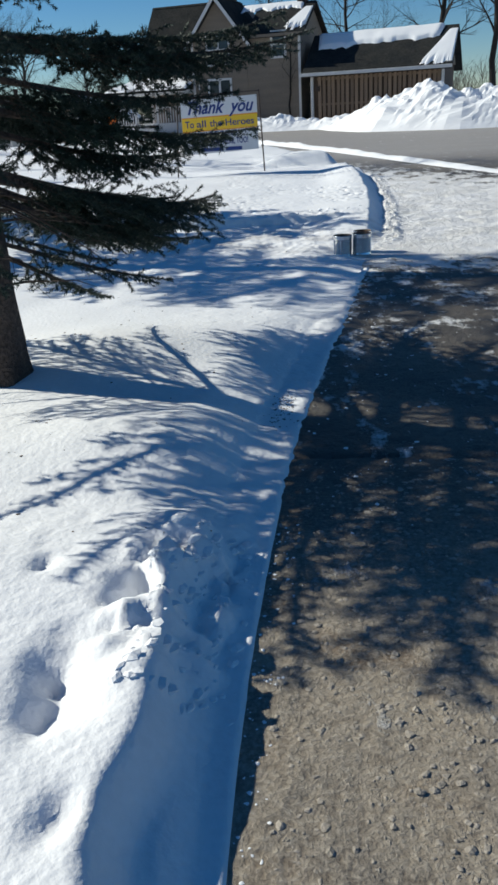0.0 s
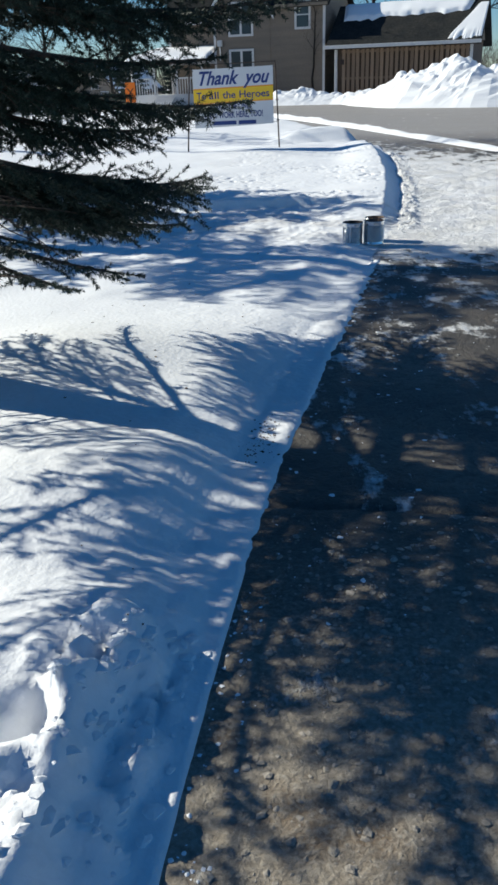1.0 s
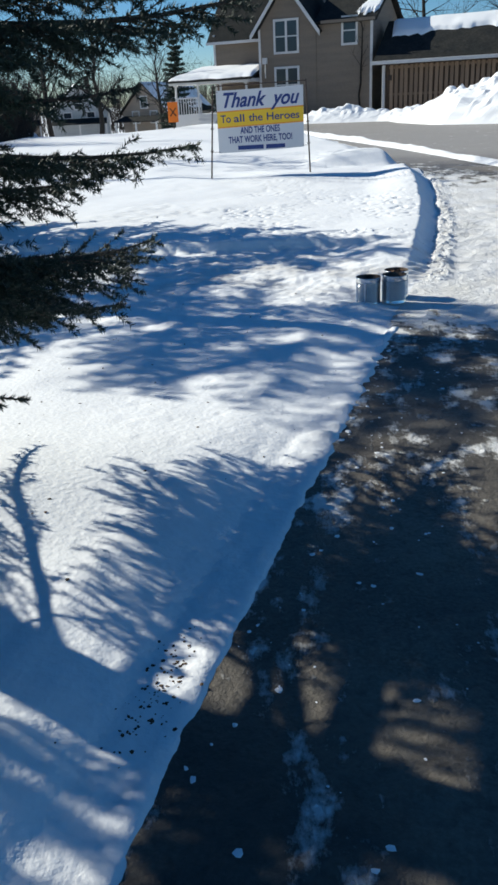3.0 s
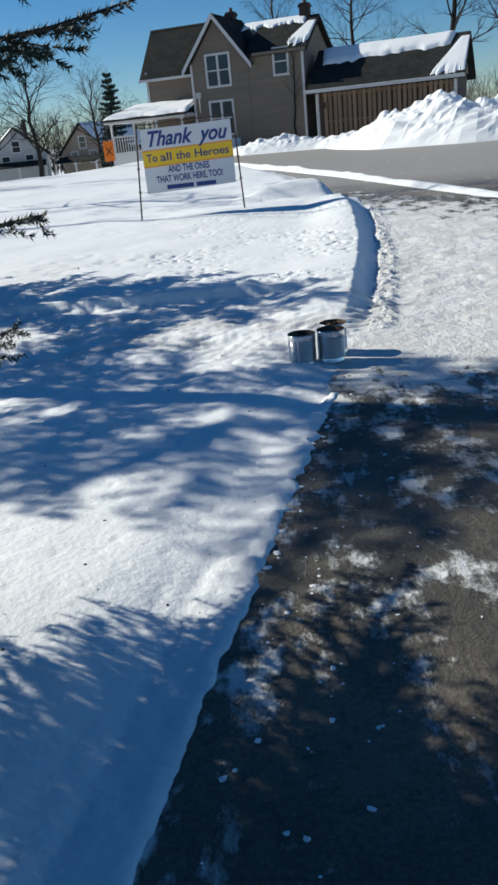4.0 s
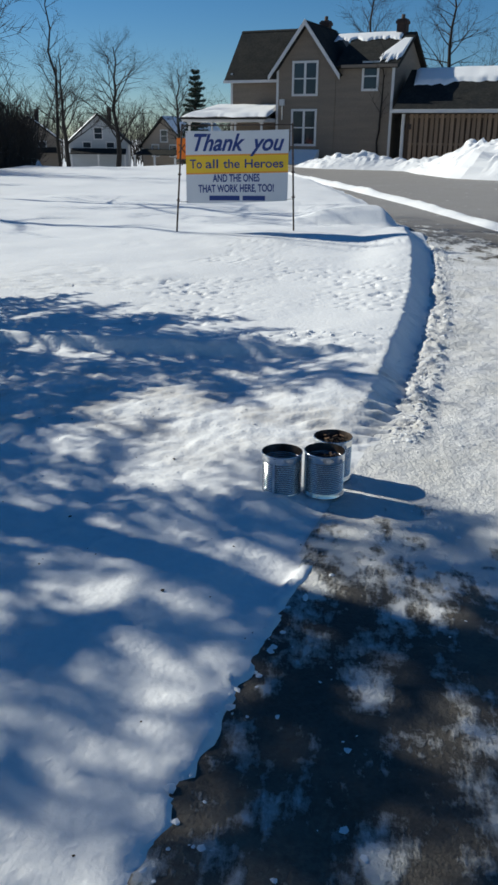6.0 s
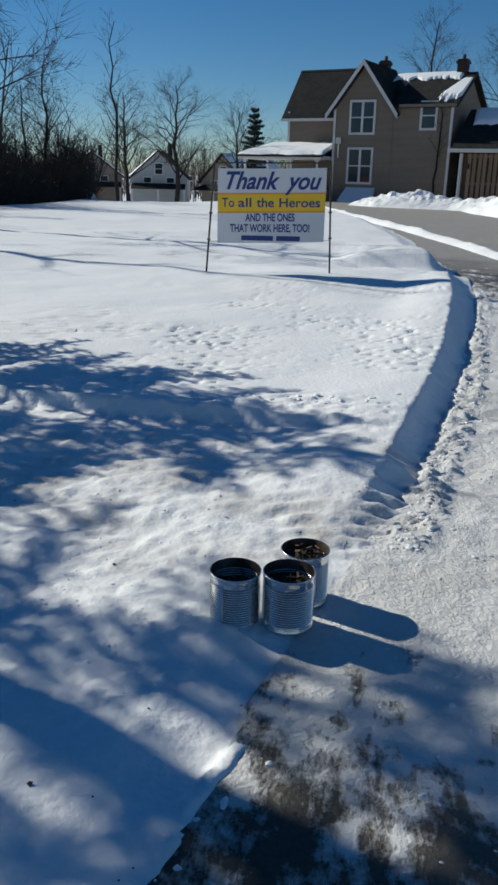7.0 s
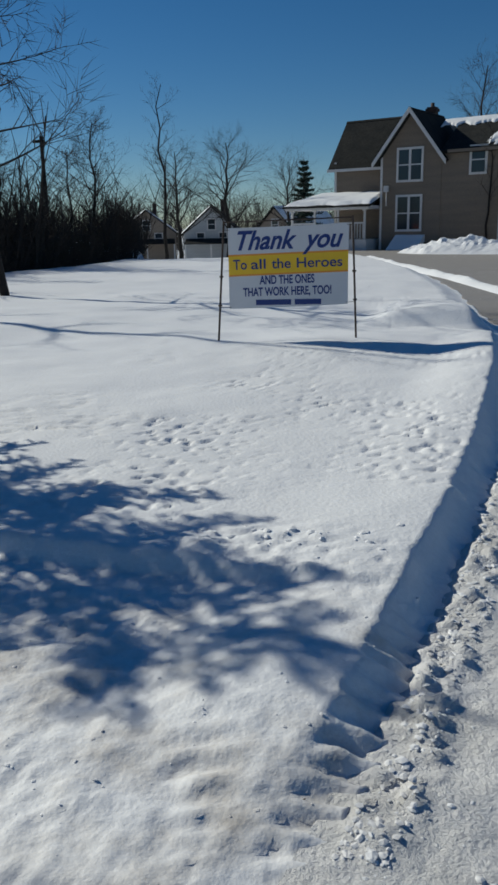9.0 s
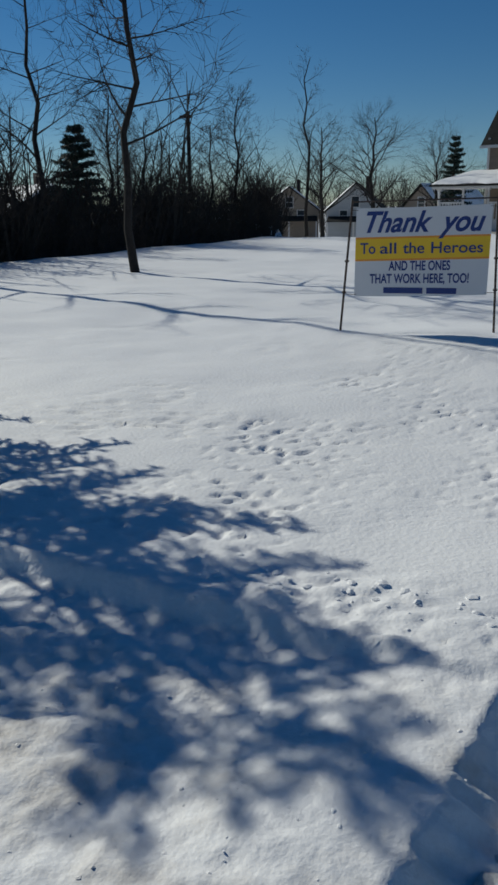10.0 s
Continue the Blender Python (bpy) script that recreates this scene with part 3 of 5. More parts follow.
bare_tree("oak_tree", 3.6, 72, -0.2, 12.5, 4.2, 0.2, 39, "bare tree rising behind the house roof", levels=3, kids=11, up=0.9)
bare_tree("sapling", 3.3, 48.0, -0.1, 5.6, 1.5, 0.05, 41, "bare small ornamental tree against the house wall", levels=2, kids=8, up=0.7)


def brush(name, spots, seed, label):
    """Dense leafless thicket: thin stems with side twigs, one object."""
    rng = np.random.RandomState(seed)
    V, F = [], []
    for x, y, z, h in spots:
        p = np.array([x, y, z])
        w = np.array([rng.uniform(-0.35, 0.35), rng.uniform(-0.35, 0.35), 1.0])
        segs = [(p, p + w * h, 0.02 + 0.008 * h)]
        for _ in range(15):
            t = rng.uniform(0.05, 1)
            q = p + w * h * t
            segs.append((q, q + np.array([rng.uniform(-1, 1), rng.uniform(-1, 1), rng.uniform(0.1, 1.1)]) * h * rng.uniform(0.15, 0.45), 0.010 + 0.003 * h))
        for a, b, r in segs:
            s = len(V)
            for k in range(3):
                c, e = math.cos(2.094 * k) * r, math.sin(2.094 * k) * r
                V.append(a + (c, e, 0))
                V.append(b + (c * 0.3, e * 0.3, 0))
            for k in range(3):
                i, j = s + 2 * k, s + 2 * ((k + 1) % 3)
                F.append((i, j, j + 1, i + 1))
    ob = mesh_part(name, V, F, BRUSH)
    return tagged(ob, label, "thicket", kind="stuff")


_rng = random.Random(9)
brush("far_woods", [(_rng.uniform(-95, 40), _rng.uniform(125, 165), -2.9, _rng.uniform(4.0, 8.5)) for _ in range(1500)], 6, "distant grey leafless woods along the horizon")
_rng = random.Random(5)
_spots = []
for _ in range(3600):
    yy = _rng.uniform(16, 52)
    xx = -12.2 - 0.02 * (yy - 20) - abs(_rng.gauss(0, 3.2)) - max(0, yy - 42) * 0.35
    _spots.append((xx, yy, -0.25 - 1.5 * min(1, max(0, (-11.5 - xx) / 7)), _rng.uniform(0.6, 2.4) * (1.6 if _rng.random() < 0.12 else 1) * (1 + 0.45 * math.sin(xx * 0.9) * math.sin(yy * 0.6 + 1)) + 0.10 * max(0, -13 - xx)))
brush("thicket", _spots, 7, "dense dark leafless brush along the lawn's border")


def needle_mesh(name, tips, parent, n_per_m, length, width, seed, mat=NEEDLE):
    """Needles round many twigs; tips is an array of twig starts and ends."""
    rng = np.random.RandomState(seed)
    a, b = tips[:, :3], tips[:, 3:]
    L = np.linalg.norm(b - a, axis=1)
    count = np.maximum((L * n_per_m).astype(int), 3)
    k = np.repeat(np.arange(len(a)), count)
    t = rng.uniform(0, 1.0, len(k))[:, None]
    way = ((b - a) / L[:, None])[k]
    p = a[k] + (b - a)[k] * t
    rnd = rng.normal(size=(len(k), 3))
    side = rnd - (rnd * way).sum(1, keepdims=True) * way
    side /= np.linalg.norm(side, axis=1, keepdims=True) + 1e-9
    out = side * 0.8 + way * 0.6
    out /= np.linalg.norm(out, axis=1, keepdims=True)
    q = p + out * length * rng.uniform(0.7, 1.15, (len(k), 1))
    flat = np.cross(out, rng.normal(size=(len(k), 3)))
    flat /= np.linalg.norm(flat, axis=1, keepdims=True) + 1e-9
    V = np.stack([p - flat * width / 2, p + flat * width / 2, q], 1).reshape(-1, 3)
    F = np.arange(len(V)).reshape(-1, 3)
    return mesh_part(name, V, F, mat, parent)


def spruce(x, y, z, h, reach, low, trunk_r, seed, label, whorls, detail, gap=0.26):
    """A spruce: trunk, limbs in whorls that droop and lift at the tips, twigs with needles."""
    rng = random.Random(seed)
    tree = thing("spruce_tree", pose(x, y, z), label, "tree", "spruces")
    def ringed(V, F, p, q, r0, r1, n):
        way = (q - p).normalized()
        one = way.orthogonal().normalized()
        two = way.cross(one)
        k0 = len(V)
        for c, r in ((p, r0), (q, r1)):
            V.extend(tuple(c + (one * math.cos(6.2832 * i / n) + two * math.sin(6.2832 * i / n)) * r) for i in range(n))
        F.extend((k0 + i, k0 + (i + 1) % n, k0 + n + (i + 1) % n, k0 + n + i) for i in range(n))

    steps, n = 40, 18
    V = []
    for k in range(steps + 1):
        t = k / steps
        hz = t * t * h - (0.2 if k == 0 else 0)
        r = trunk_r * (1 - 0.95 * t * t) * (1 + 0.55 * math.exp(-max(hz, 0) / 0.12))
        V += [((r * (1 + 0.06 * math.sin(3 * i + k * 0.7) + 0.05 * rng.uniform(-1, 1))) * math.cos(6.2832 * i / n), r * math.sin(6.2832 * i / n), hz) for i in range(n)]
    F = [(k * n + i, k * n + (i + 1) % n, (k + 1) * n + (i + 1) % n, (k + 1) * n + i) for k in range(steps) for i in range(n)]
    mesh_part("trunk", V, F, BARK, tree, "rough grey-brown trunk", smooth=True)
    V, F, twigs = [], [], []
    zz = low
    while zz < h - 0.2:
        f = (zz - low) / (h - low)
        todo = []
        for c in range(whorls):
            a = 2 * math.pi * (c + rng.random() * 0.8) / whorls + zz * 2.1
            r = reach * (1 - f) ** 0.85 * (0.86 + 0.2 * rng.random()) + 0.08
            todo.append((a, zz + rng.uniform(-0.1, 0.1), r * rng.uniform(0.72, 1.05)))
        for a, pz, rr in todo:
            out = Vector((math.cos(a), math.sin(a), 0))
            side = Vector((-out.y, out.x, 0))
            droop = (0.16 - 0.55 * f) * rr * rng.uniform(0.5, 1.5)
            bend = rng.uniform(-0.15, 0.15)

            def at(t):
                return out * (rr * t) + side * (bend * rr * t * t) + Vector((0, 0, pz - droop * t * (1.5 - 0.6 * t)))

            n = 5
            for k in range(n):
                ringed(V, F, at(k / n), at((k + 1) / n), 0.010 * (1 - k / n) * rr + 0.003, 0.010 * (1 - (k + 1) / n) * rr + 0.003, 5)
            m = max(int(rr / detail), 4)
            for k in range(m):
                t = 0.10 + 0.90 * (k + rng.random() * 0.6) / m
                p = at(min(t, 1))
                fwd = (at(min(t + 0.05, 1.05)) - at(t)).normalized()
                for sgn in (-1, 1, 0):
                    ln = (0.09 + 0.42 * rr * (1 - t) * (0.35 + t)) * rng.uniform(0.6, 1.2) * (1 if sgn else 0.55)
                    w = (fwd * 0.75 + side * sgn * rng.uniform(0.5, 0.95) + Vector((0, 0, rng.uniform(-0.45, 0.1) if sgn else rng.uniform(-1.1, 0.6)))).normalized()
                    e = p + w * ln
                    twigs.append((*p, *e))
                    j = max(int(ln / (detail * 0.9)), 1)
                    for i in range(j):
                        s = (i + 0.5) / j
                        o = p.lerp(e, s)
                        sw = w.cross(Vector((0, 0, 1))).normalized() * (1 if i % 2 else -1)
                        w3 = (w * 0.8 + sw * rng.uniform(0.4, 0.9) + Vector((0, 0, rng.uniform(-0.7, 0.1)))).normalized()
                        twigs.append((*o, *(o + w3 * (0.03 + ln * rng.uniform(0.22, 0.42)))))
            twigs.append((*at(0.1), *at(0.6)))
            twigs.append((*at(0.6), *at(1.06)))
        zz += gap * (1 + 0.6 * f)
    mesh_part("branchwork", V, F, BARK, tree)
    return tree, np.array(twigs)


class Boughs:
    """Limbs of a spruce with side shoots; gathers their wood and the twigs that carry needles."""

    def __init__(self, seed, step):
        self.rng, self.step = random.Random(seed), step
        self.V, self.F, self.twigs = [], [], []

    def wood(self, p, q, r0, r1, n=4):
        way = (q - p).normalized()
        one = way.orthogonal().normalized()
        two = way.cross(one)
        k0 = len(self.V)
        for c, r in ((p, r0), (q, r1)):
            self.V.extend(tuple(c + (one * math.cos(6.2832 * i / n) + two * math.sin(6.2832 * i / n)) * r) for i in range(n))
        self.F.extend((k0 + i, k0 + (i + 1) % n, k0 + n + (i + 1) % n, k0 + n + i) for i in range(n))

    def shoot(self, p, way, ln, level):
        """A side shoot: bends, carries needles, and forks into shorter shoots."""
        rng = self.rng
        e1 = p + way * ln * 0.55
        w2 = (way + Vector((rng.uniform(-0.2, 0.2), rng.uniform(-0.2, 0.2), rng.uniform(-0.12, 0.30)))).normalized()
        e2 = e1 + w2 * ln * 0.45
        self.twigs += [(*p, *e1), (*e1, *e2)]
        if ln > 0.12:
            self.wood(p, e1, 0.0015 + 0.007 * ln, 0.0015 + 0.004 * ln, 3)
        if level >= 2 or ln < 0.07:
            return
        k = max(int(ln / self.step * (0.95 if level == 0 else 0.8)), 1)
        for i in range(k):
            s = (i + 0.35 + 0.5 * rng.random()) / k
            o = p.lerp(e1, s / 0.55) if s < 0.55 else e1.lerp(e2, (s - 0.55) / 0.45)
            side = way.cross(Vector((0, 0, 1))).normalized() * (1 if i % 2 else -1)
            w3 = (way * 0.85 + side * rng.uniform(0.35, 0.8) + Vector((0, 0, rng.uniform(-0.55, 0.12)))).normalized()
            self.shoot(o, w3, (0.035 + ln * (1 - s) * rng.uniform(0.3, 0.6)) * rng.uniform(0.8, 1.15), level + 1)

    def bough(self, start, tip, sag, full=1.0, bare=0.12):
        """A limb from start to tip that sags and lifts again at its end."""
        rng = self.rng
        start, tip = Vector(start), Vector(tip)
        L = (tip - start).length
        flat = Vector((tip.x - start.x, tip.y - start.y, 0)).normalized()
        side = Vector((-flat.y, flat.x, 0))
        bend = rng.uniform(-0.06, 0.06) * L

        def at(t):
            return start.lerp(tip, t) + side * bend * 4 * t * (1 - t) + Vector((0, 0, -sag * L * 2.6 * t * (1 - t) * (0.45 + t)))

        n = 9
        for k in range(n):
            self.wood(at(k / n), at((k + 1) / n), 0.011 * L * (1 - k / n) + 0.0025, 0.011 * L * (1 - (k + 1) / n) + 0.0025, 5)
            if (k + 1) / n > 0.3:
                self.twigs.append((*at(k / n), *at((k + 1) / n)))
        m = max(int(L / self.step), 5)
        for k in range(m):
            t = bare + (1 - bare) * (k + 0.7 * rng.random()) / m
            if t > 0.985:
                continue
            p, fwd = at(t), (at(min(t + 0.04, 1.0)) - at(t - 0.04)).normalized()
            wide = full * L * 0.40 * min(1.0, (1 - t) * 1.45) * (0.35 + 0.65 * min(1.0, t / 0.35)) + 0.035
            for sgn in (-1, 1):
                if rng.random() < 0.10:
                    continue
                way = (fwd * rng.uniform(0.75, 1.0) + side * sgn * rng.uniform(0.45, 0.85) + Vector((0, 0, rng.uniform(-0.42, 0.02)))).normalized()
                self.shoot(p, way, wide * rng.uniform(0.55, 1.1), 0)
            if rng.random() < 0.6 * full:
                hang = (fwd * 0.7 + side * rng.uniform(-0.4, 0.4) + Vector((0, 0, rng.choice((-0.9, -0.7, 0.45))))).normalized()
                self.shoot(p, hang, (0.05 + 0.35 * wide) * rng.uniform(0.6, 1.2), 1)

    def dead_twigs(self, count, trunk_r, z0, z1, length):
        rng = self.rng
        for _ in range(count):
            a, z = rng.uniform(0, 6.283), rng.uniform(z0, z1)
            p = Vector((trunk_r * 0.8 * math.cos(a), trunk_r * 0.8 * math.sin(a), z))
            w = Vector((math.cos(a), math.sin(a), rng.uniform(-0.5, 0.1))).normalized()
            ln = length * rng.uniform(0.4, 1.0)
            for k in range(4):
                q = p + w * ln / 4
                self.wood(p, q, 0.006 * (1 - k / 4) + 0.0012, 0.006 * (0.75 - k / 4) + 0.0012, 3)
                if k:
                    s = (w + Vector((rng.uniform(-0.9, 0.9), rng.uniform(-0.9, 0.9), rng.uniform(-0.7, 0.3)))).normalized()
                    self.wood(p, p + s * ln * 0.3, 0.0022, 0.0008, 3)
                p, w = q, (w + Vector((rng.uniform(-0.3, 0.3), rng.uniform(-0.3, 0.3), rng.uniform(-0.3, 0.1)))).normalized()


def spruce_trunk(tree, h, trunk_r, seed):
    rng = random.Random(seed)
    steps, n = 44, 24
    V = []
    for k in range(steps + 1):
        t = k / steps
        hz = t * t * h - (0.2 if k == 0 else 0)
        r = trunk_r * (1 - 0.95 * t * t)
        flare = 0.75 * math.exp(-max(hz, 0) / 0.10)
        V += [((r * (1 + flare * (0.55 + 0.45 * math.sin(5 * 6.2832 * i / n + 0.6)) + 0.05 * math.sin(3 * i + k * 0.7) + 0.05 * rng.uniform(-1, 1))) * math.cos(6.2832 * i / n), r * (1 + flare * (0.55 + 0.45 * math.sin(5 * 6.2832 * i / n + 0.6))) * math.sin(6.2832 * i / n), hz) for i in range(n)]
    F = [(k * n + i, k * n + (i + 1) % n, (k + 1) * n + (i + 1) % n, (k + 1) * n + i) for k in range(steps) for i in range(n)]
    return mesh_part("trunk", V, F, BARK, tree, "rough grey-brown trunk", smooth=True)


def near_reach(z, a):
    """How far the near spruce's limbs reach at this height, by their bearing in degrees."""
    r = 1.75 * max(0.0, 1 - (z - 0.9) / 8.2) ** 0.8
    if -150 < a < -60:
        r *= 0.92
    elif -60 <= a < 12 and z < 2.1:
        r *= 0.42
    elif 12 <= a < 80 and z < 2.3:
        r *= 0.42 if z > 1.45 else 0.7
    return r


def near_spruce():
    x, y = -1.13, 3.85
    tree = thing("spruce_tree", pose(x, y, 0), "dark green spruce with drooping lower limbs beside the driveway", "tree", "spruces")
    spruce_trunk(tree, 9.0, 0.118, 3)
    low, high = Boughs(5, 0.062), Boughs(6, 0.12)
    # the long lower limbs that hang towards the drive: height on the trunk, tip, sag
    for z0, tip, sag, full in ((1.52, (0.46, 4.87, 1.58), 0.07, 0.72), (1.55, (0.30, 4.82, 1.66), 0.07, 0.6), (1.42, (0.05, 4.45, 1.30), 0.07, 0.6),
                               (1.30, (0.15, 4.92, 1.12), 0.06, 0.72), (1.22, (-0.22, 5.05, 1.02), 0.07, 0.85), (1.36, (-0.35, 4.45, 1.16), 0.06, 0.65),
                               (1.02, (-0.12, 5.35, 0.74), 0.06, 0.95), (1.00, (-0.36, 5.10, 0.62), 0.07, 0.9), (0.94, (-0.22, 5.15, 0.52), 0.05, 0.55), (1.06, (-0.30, 4.75, 0.80), 0.06, 0.85),
                               (0.76, (-0.33, 4.24, 0.45), 0.04, 0.45), (0.72, (-0.74, 4.77, 0.27), 0.04, 0.35), (0.80, (-0.62, 4.30, 0.55), 0.03, 0.4)):
        low.bough((0, 0, z0), (tip[0] - x, tip[1] - y, tip[2]), sag, full, 0.2)
    # low limbs over the first metres of the lawn
    for a, z0, r, zt in ((-80, 1.05, 1.45, 0.84), (-95, 0.98, 1.35, 0.76), (-112, 1.12, 1.5, 0.9), (-130, 1.05, 1.4, 0.82), (-88, 1.3, 1.5, 1.1)):
        high.bough((0, 0, z0), (r * math.cos(radians(a)), r * math.sin(radians(a)), zt), 0.05, 0.42, 0.25)
    # limbs on the far side of the trunk
    for a, z0, r in ((165, 1.8, 1.6), (200, 1.85, 1.5), (140, 1.85, 1.4)):
        high.bough((0, 0, z0), (r * math.cos(radians(a)), r * math.sin(radians(a)), z0 - 0.1), 0.05, 1.0, 0.15)
    low.dead_twigs(26, 0.11, 0.45, 1.1, 0.65)
    rng = random.Random(41)
    z = 0.95
    while z < 8.7:
        n = 4 if z < 1.25 else 8 if z < 2.6 else 6
        for c in range(n):
            a = (c + 0.8 * rng.random()) * 360 / n + z * 117
            a = (a + 180) % 360 - 180
            zz = z + rng.uniform(-0.12, 0.12)
            if (-74 < a < 70 and zz < 1.18) or (abs(a) > 100 and zz < 1.55 and c % 2):
                continue
            r = near_reach(zz, a) * rng.uniform(0.78, 1.08) + 0.06
            f = (zz - 0.9) / 8
            tip = (r * math.cos(radians(a)), r * math.sin(radians(a)), zz + (0.5 * f - 0.10) * r)
            (low if zz < 2.1 and -100 < a < 150 else high).bough((0, 0, zz), tip, 0.07 * (1 - f), 0.85, 0.15)
        z += 0.30 + 0.03 * z
    mesh_part("branchwork", low.V + high.V, low.F + [tuple(i + len(low.V) for i in f) for f in high.F], BARK, tree)
    needle_mesh("crown", np.array(low.twigs), tree, 600, 0.020, 0.0044, 1)
    needle_mesh("crown", np.array(high.twigs), tree, 220, 0.030, 0.010, 2)


def shade_spruce():
    """The spruce beside the lawn's crossing; its shadow lies round the cans."""
    tree = thing("spruce_tree", pose(-4.4, 8.45, 0.05), "tall dark spruce on the lawn that shades the driveway", "tree", "spruces")
    spruce_trunk(tree, 8.8, 0.14, 12)
    b = Boughs(12, 0.10)
    rng = random.Random(18)
    z = 1.2
    while z < 8.4:
        n = 5 if z < 2.5 else 7 if z < 4.6 else 6
        for c in range(n):
            a = (c + 0.7 * rng.random()) * 360 / n + z * 120
            zz = z + rng.uniform(-0.15, 0.15)
            way = math.cos(radians(a - 69))
            if way > 0:
                r = 1.2 + 0.75 * way * (1 - float(step01(zz, 2.2, 2.9)))
            else:
                r = 1.3 - 0.32 * way
            r = r * max(0.0, 1 - max(0.0, zz - 3.2) / 7.0) * rng.uniform(0.72, 1.08) + 0.08
            b.bough((0, 0, zz), (r * math.cos(radians(a)), r * math.sin(radians(a)), zz - 0.08 * r), 0.06, 0.95, 0.15)
        z += 0.44
    for a, zz, r in ((-112, 3.6, 1.9), (-125, 4.2, 1.7)):
        b.bough((0, 0, zz), (r * math.cos(radians(a)), r * math.sin(radians(a)), zz - 0.05 * r), 0.05, 0.65, 0.2)
    mesh_part("branchwork", b.V, b.F, BARK, tree)
    needle_mesh("crown", np.array(b.twigs), tree, 260, 0.034, 0.012, 3)


def small_spruce():
    """A squat spruce past the tall one; its pointed shadow ends beside the ploughed ridge."""
    h = 3.1
    tree = thing("spruce_tree", pose(-3.6, 10.38, 0.08), "small broad dark spruce on the lawn beside the tall one", "tree", "spruces")
    spruce_trunk(tree, h, 0.06, 15)
    b = Boughs(21, 0.075)
    rng = random.Random(27)
    z = 0.5
    while z < h - 0.12:
        n = 6
        for c in range(n):
            a = radians((c + 0.7 * rng.random()) * 360 / n + z * 150)
            r = min(1.35, 1.12 * (h - z) ** 0.75) * rng.uniform(0.75, 1.05)
            b.bough((0, 0, z), (r * math.cos(a), r * math.sin(a), z + 0.12 * r), 0.05, 0.95, 0.12)
        z += 0.30
    b.bough((0, 0, h - 0.5), (0.02, 0.03, h + 0.12), 0.0, 0.5, 0.1)
    mesh_part("branchwork", b.V, b.F, BARK, tree)
    needle_mesh("crown", np.array(b.twigs), tree, 380, 0.028, 0.010, 8)


near_spruce()
shade_spruce()
small_spruce()
conifer, tw = spruce(-10.6, 76, -2.7, 9.6, 2.1, 1.5, 0.2, 22, "distant dark evergreen among the houses", 9, 0.3, gap=0.3)
needle_mesh("crown", tw, conifer, 45, 0.16, 0.07, 4)
conifer, tw = spruce(-7.0, 80, -2.7, 8.2, 2.0, 1.5, 0.2, 25, "distant dark evergreen beside the house", 9, 0.3, gap=0.3)
needle_mesh("crown", tw, conifer, 45, 0.16, 0.07, 5)
conifer, tw = spruce(-21.8, 40, -1.6, 6.8, 2.6, 0.8, 0.2, 27, "dark bushy evergreen in the thicket", 10, 0.3, gap=0.28)
needle_mesh("crown", tw, conifer, 45, 0.16, 0.07, 6)


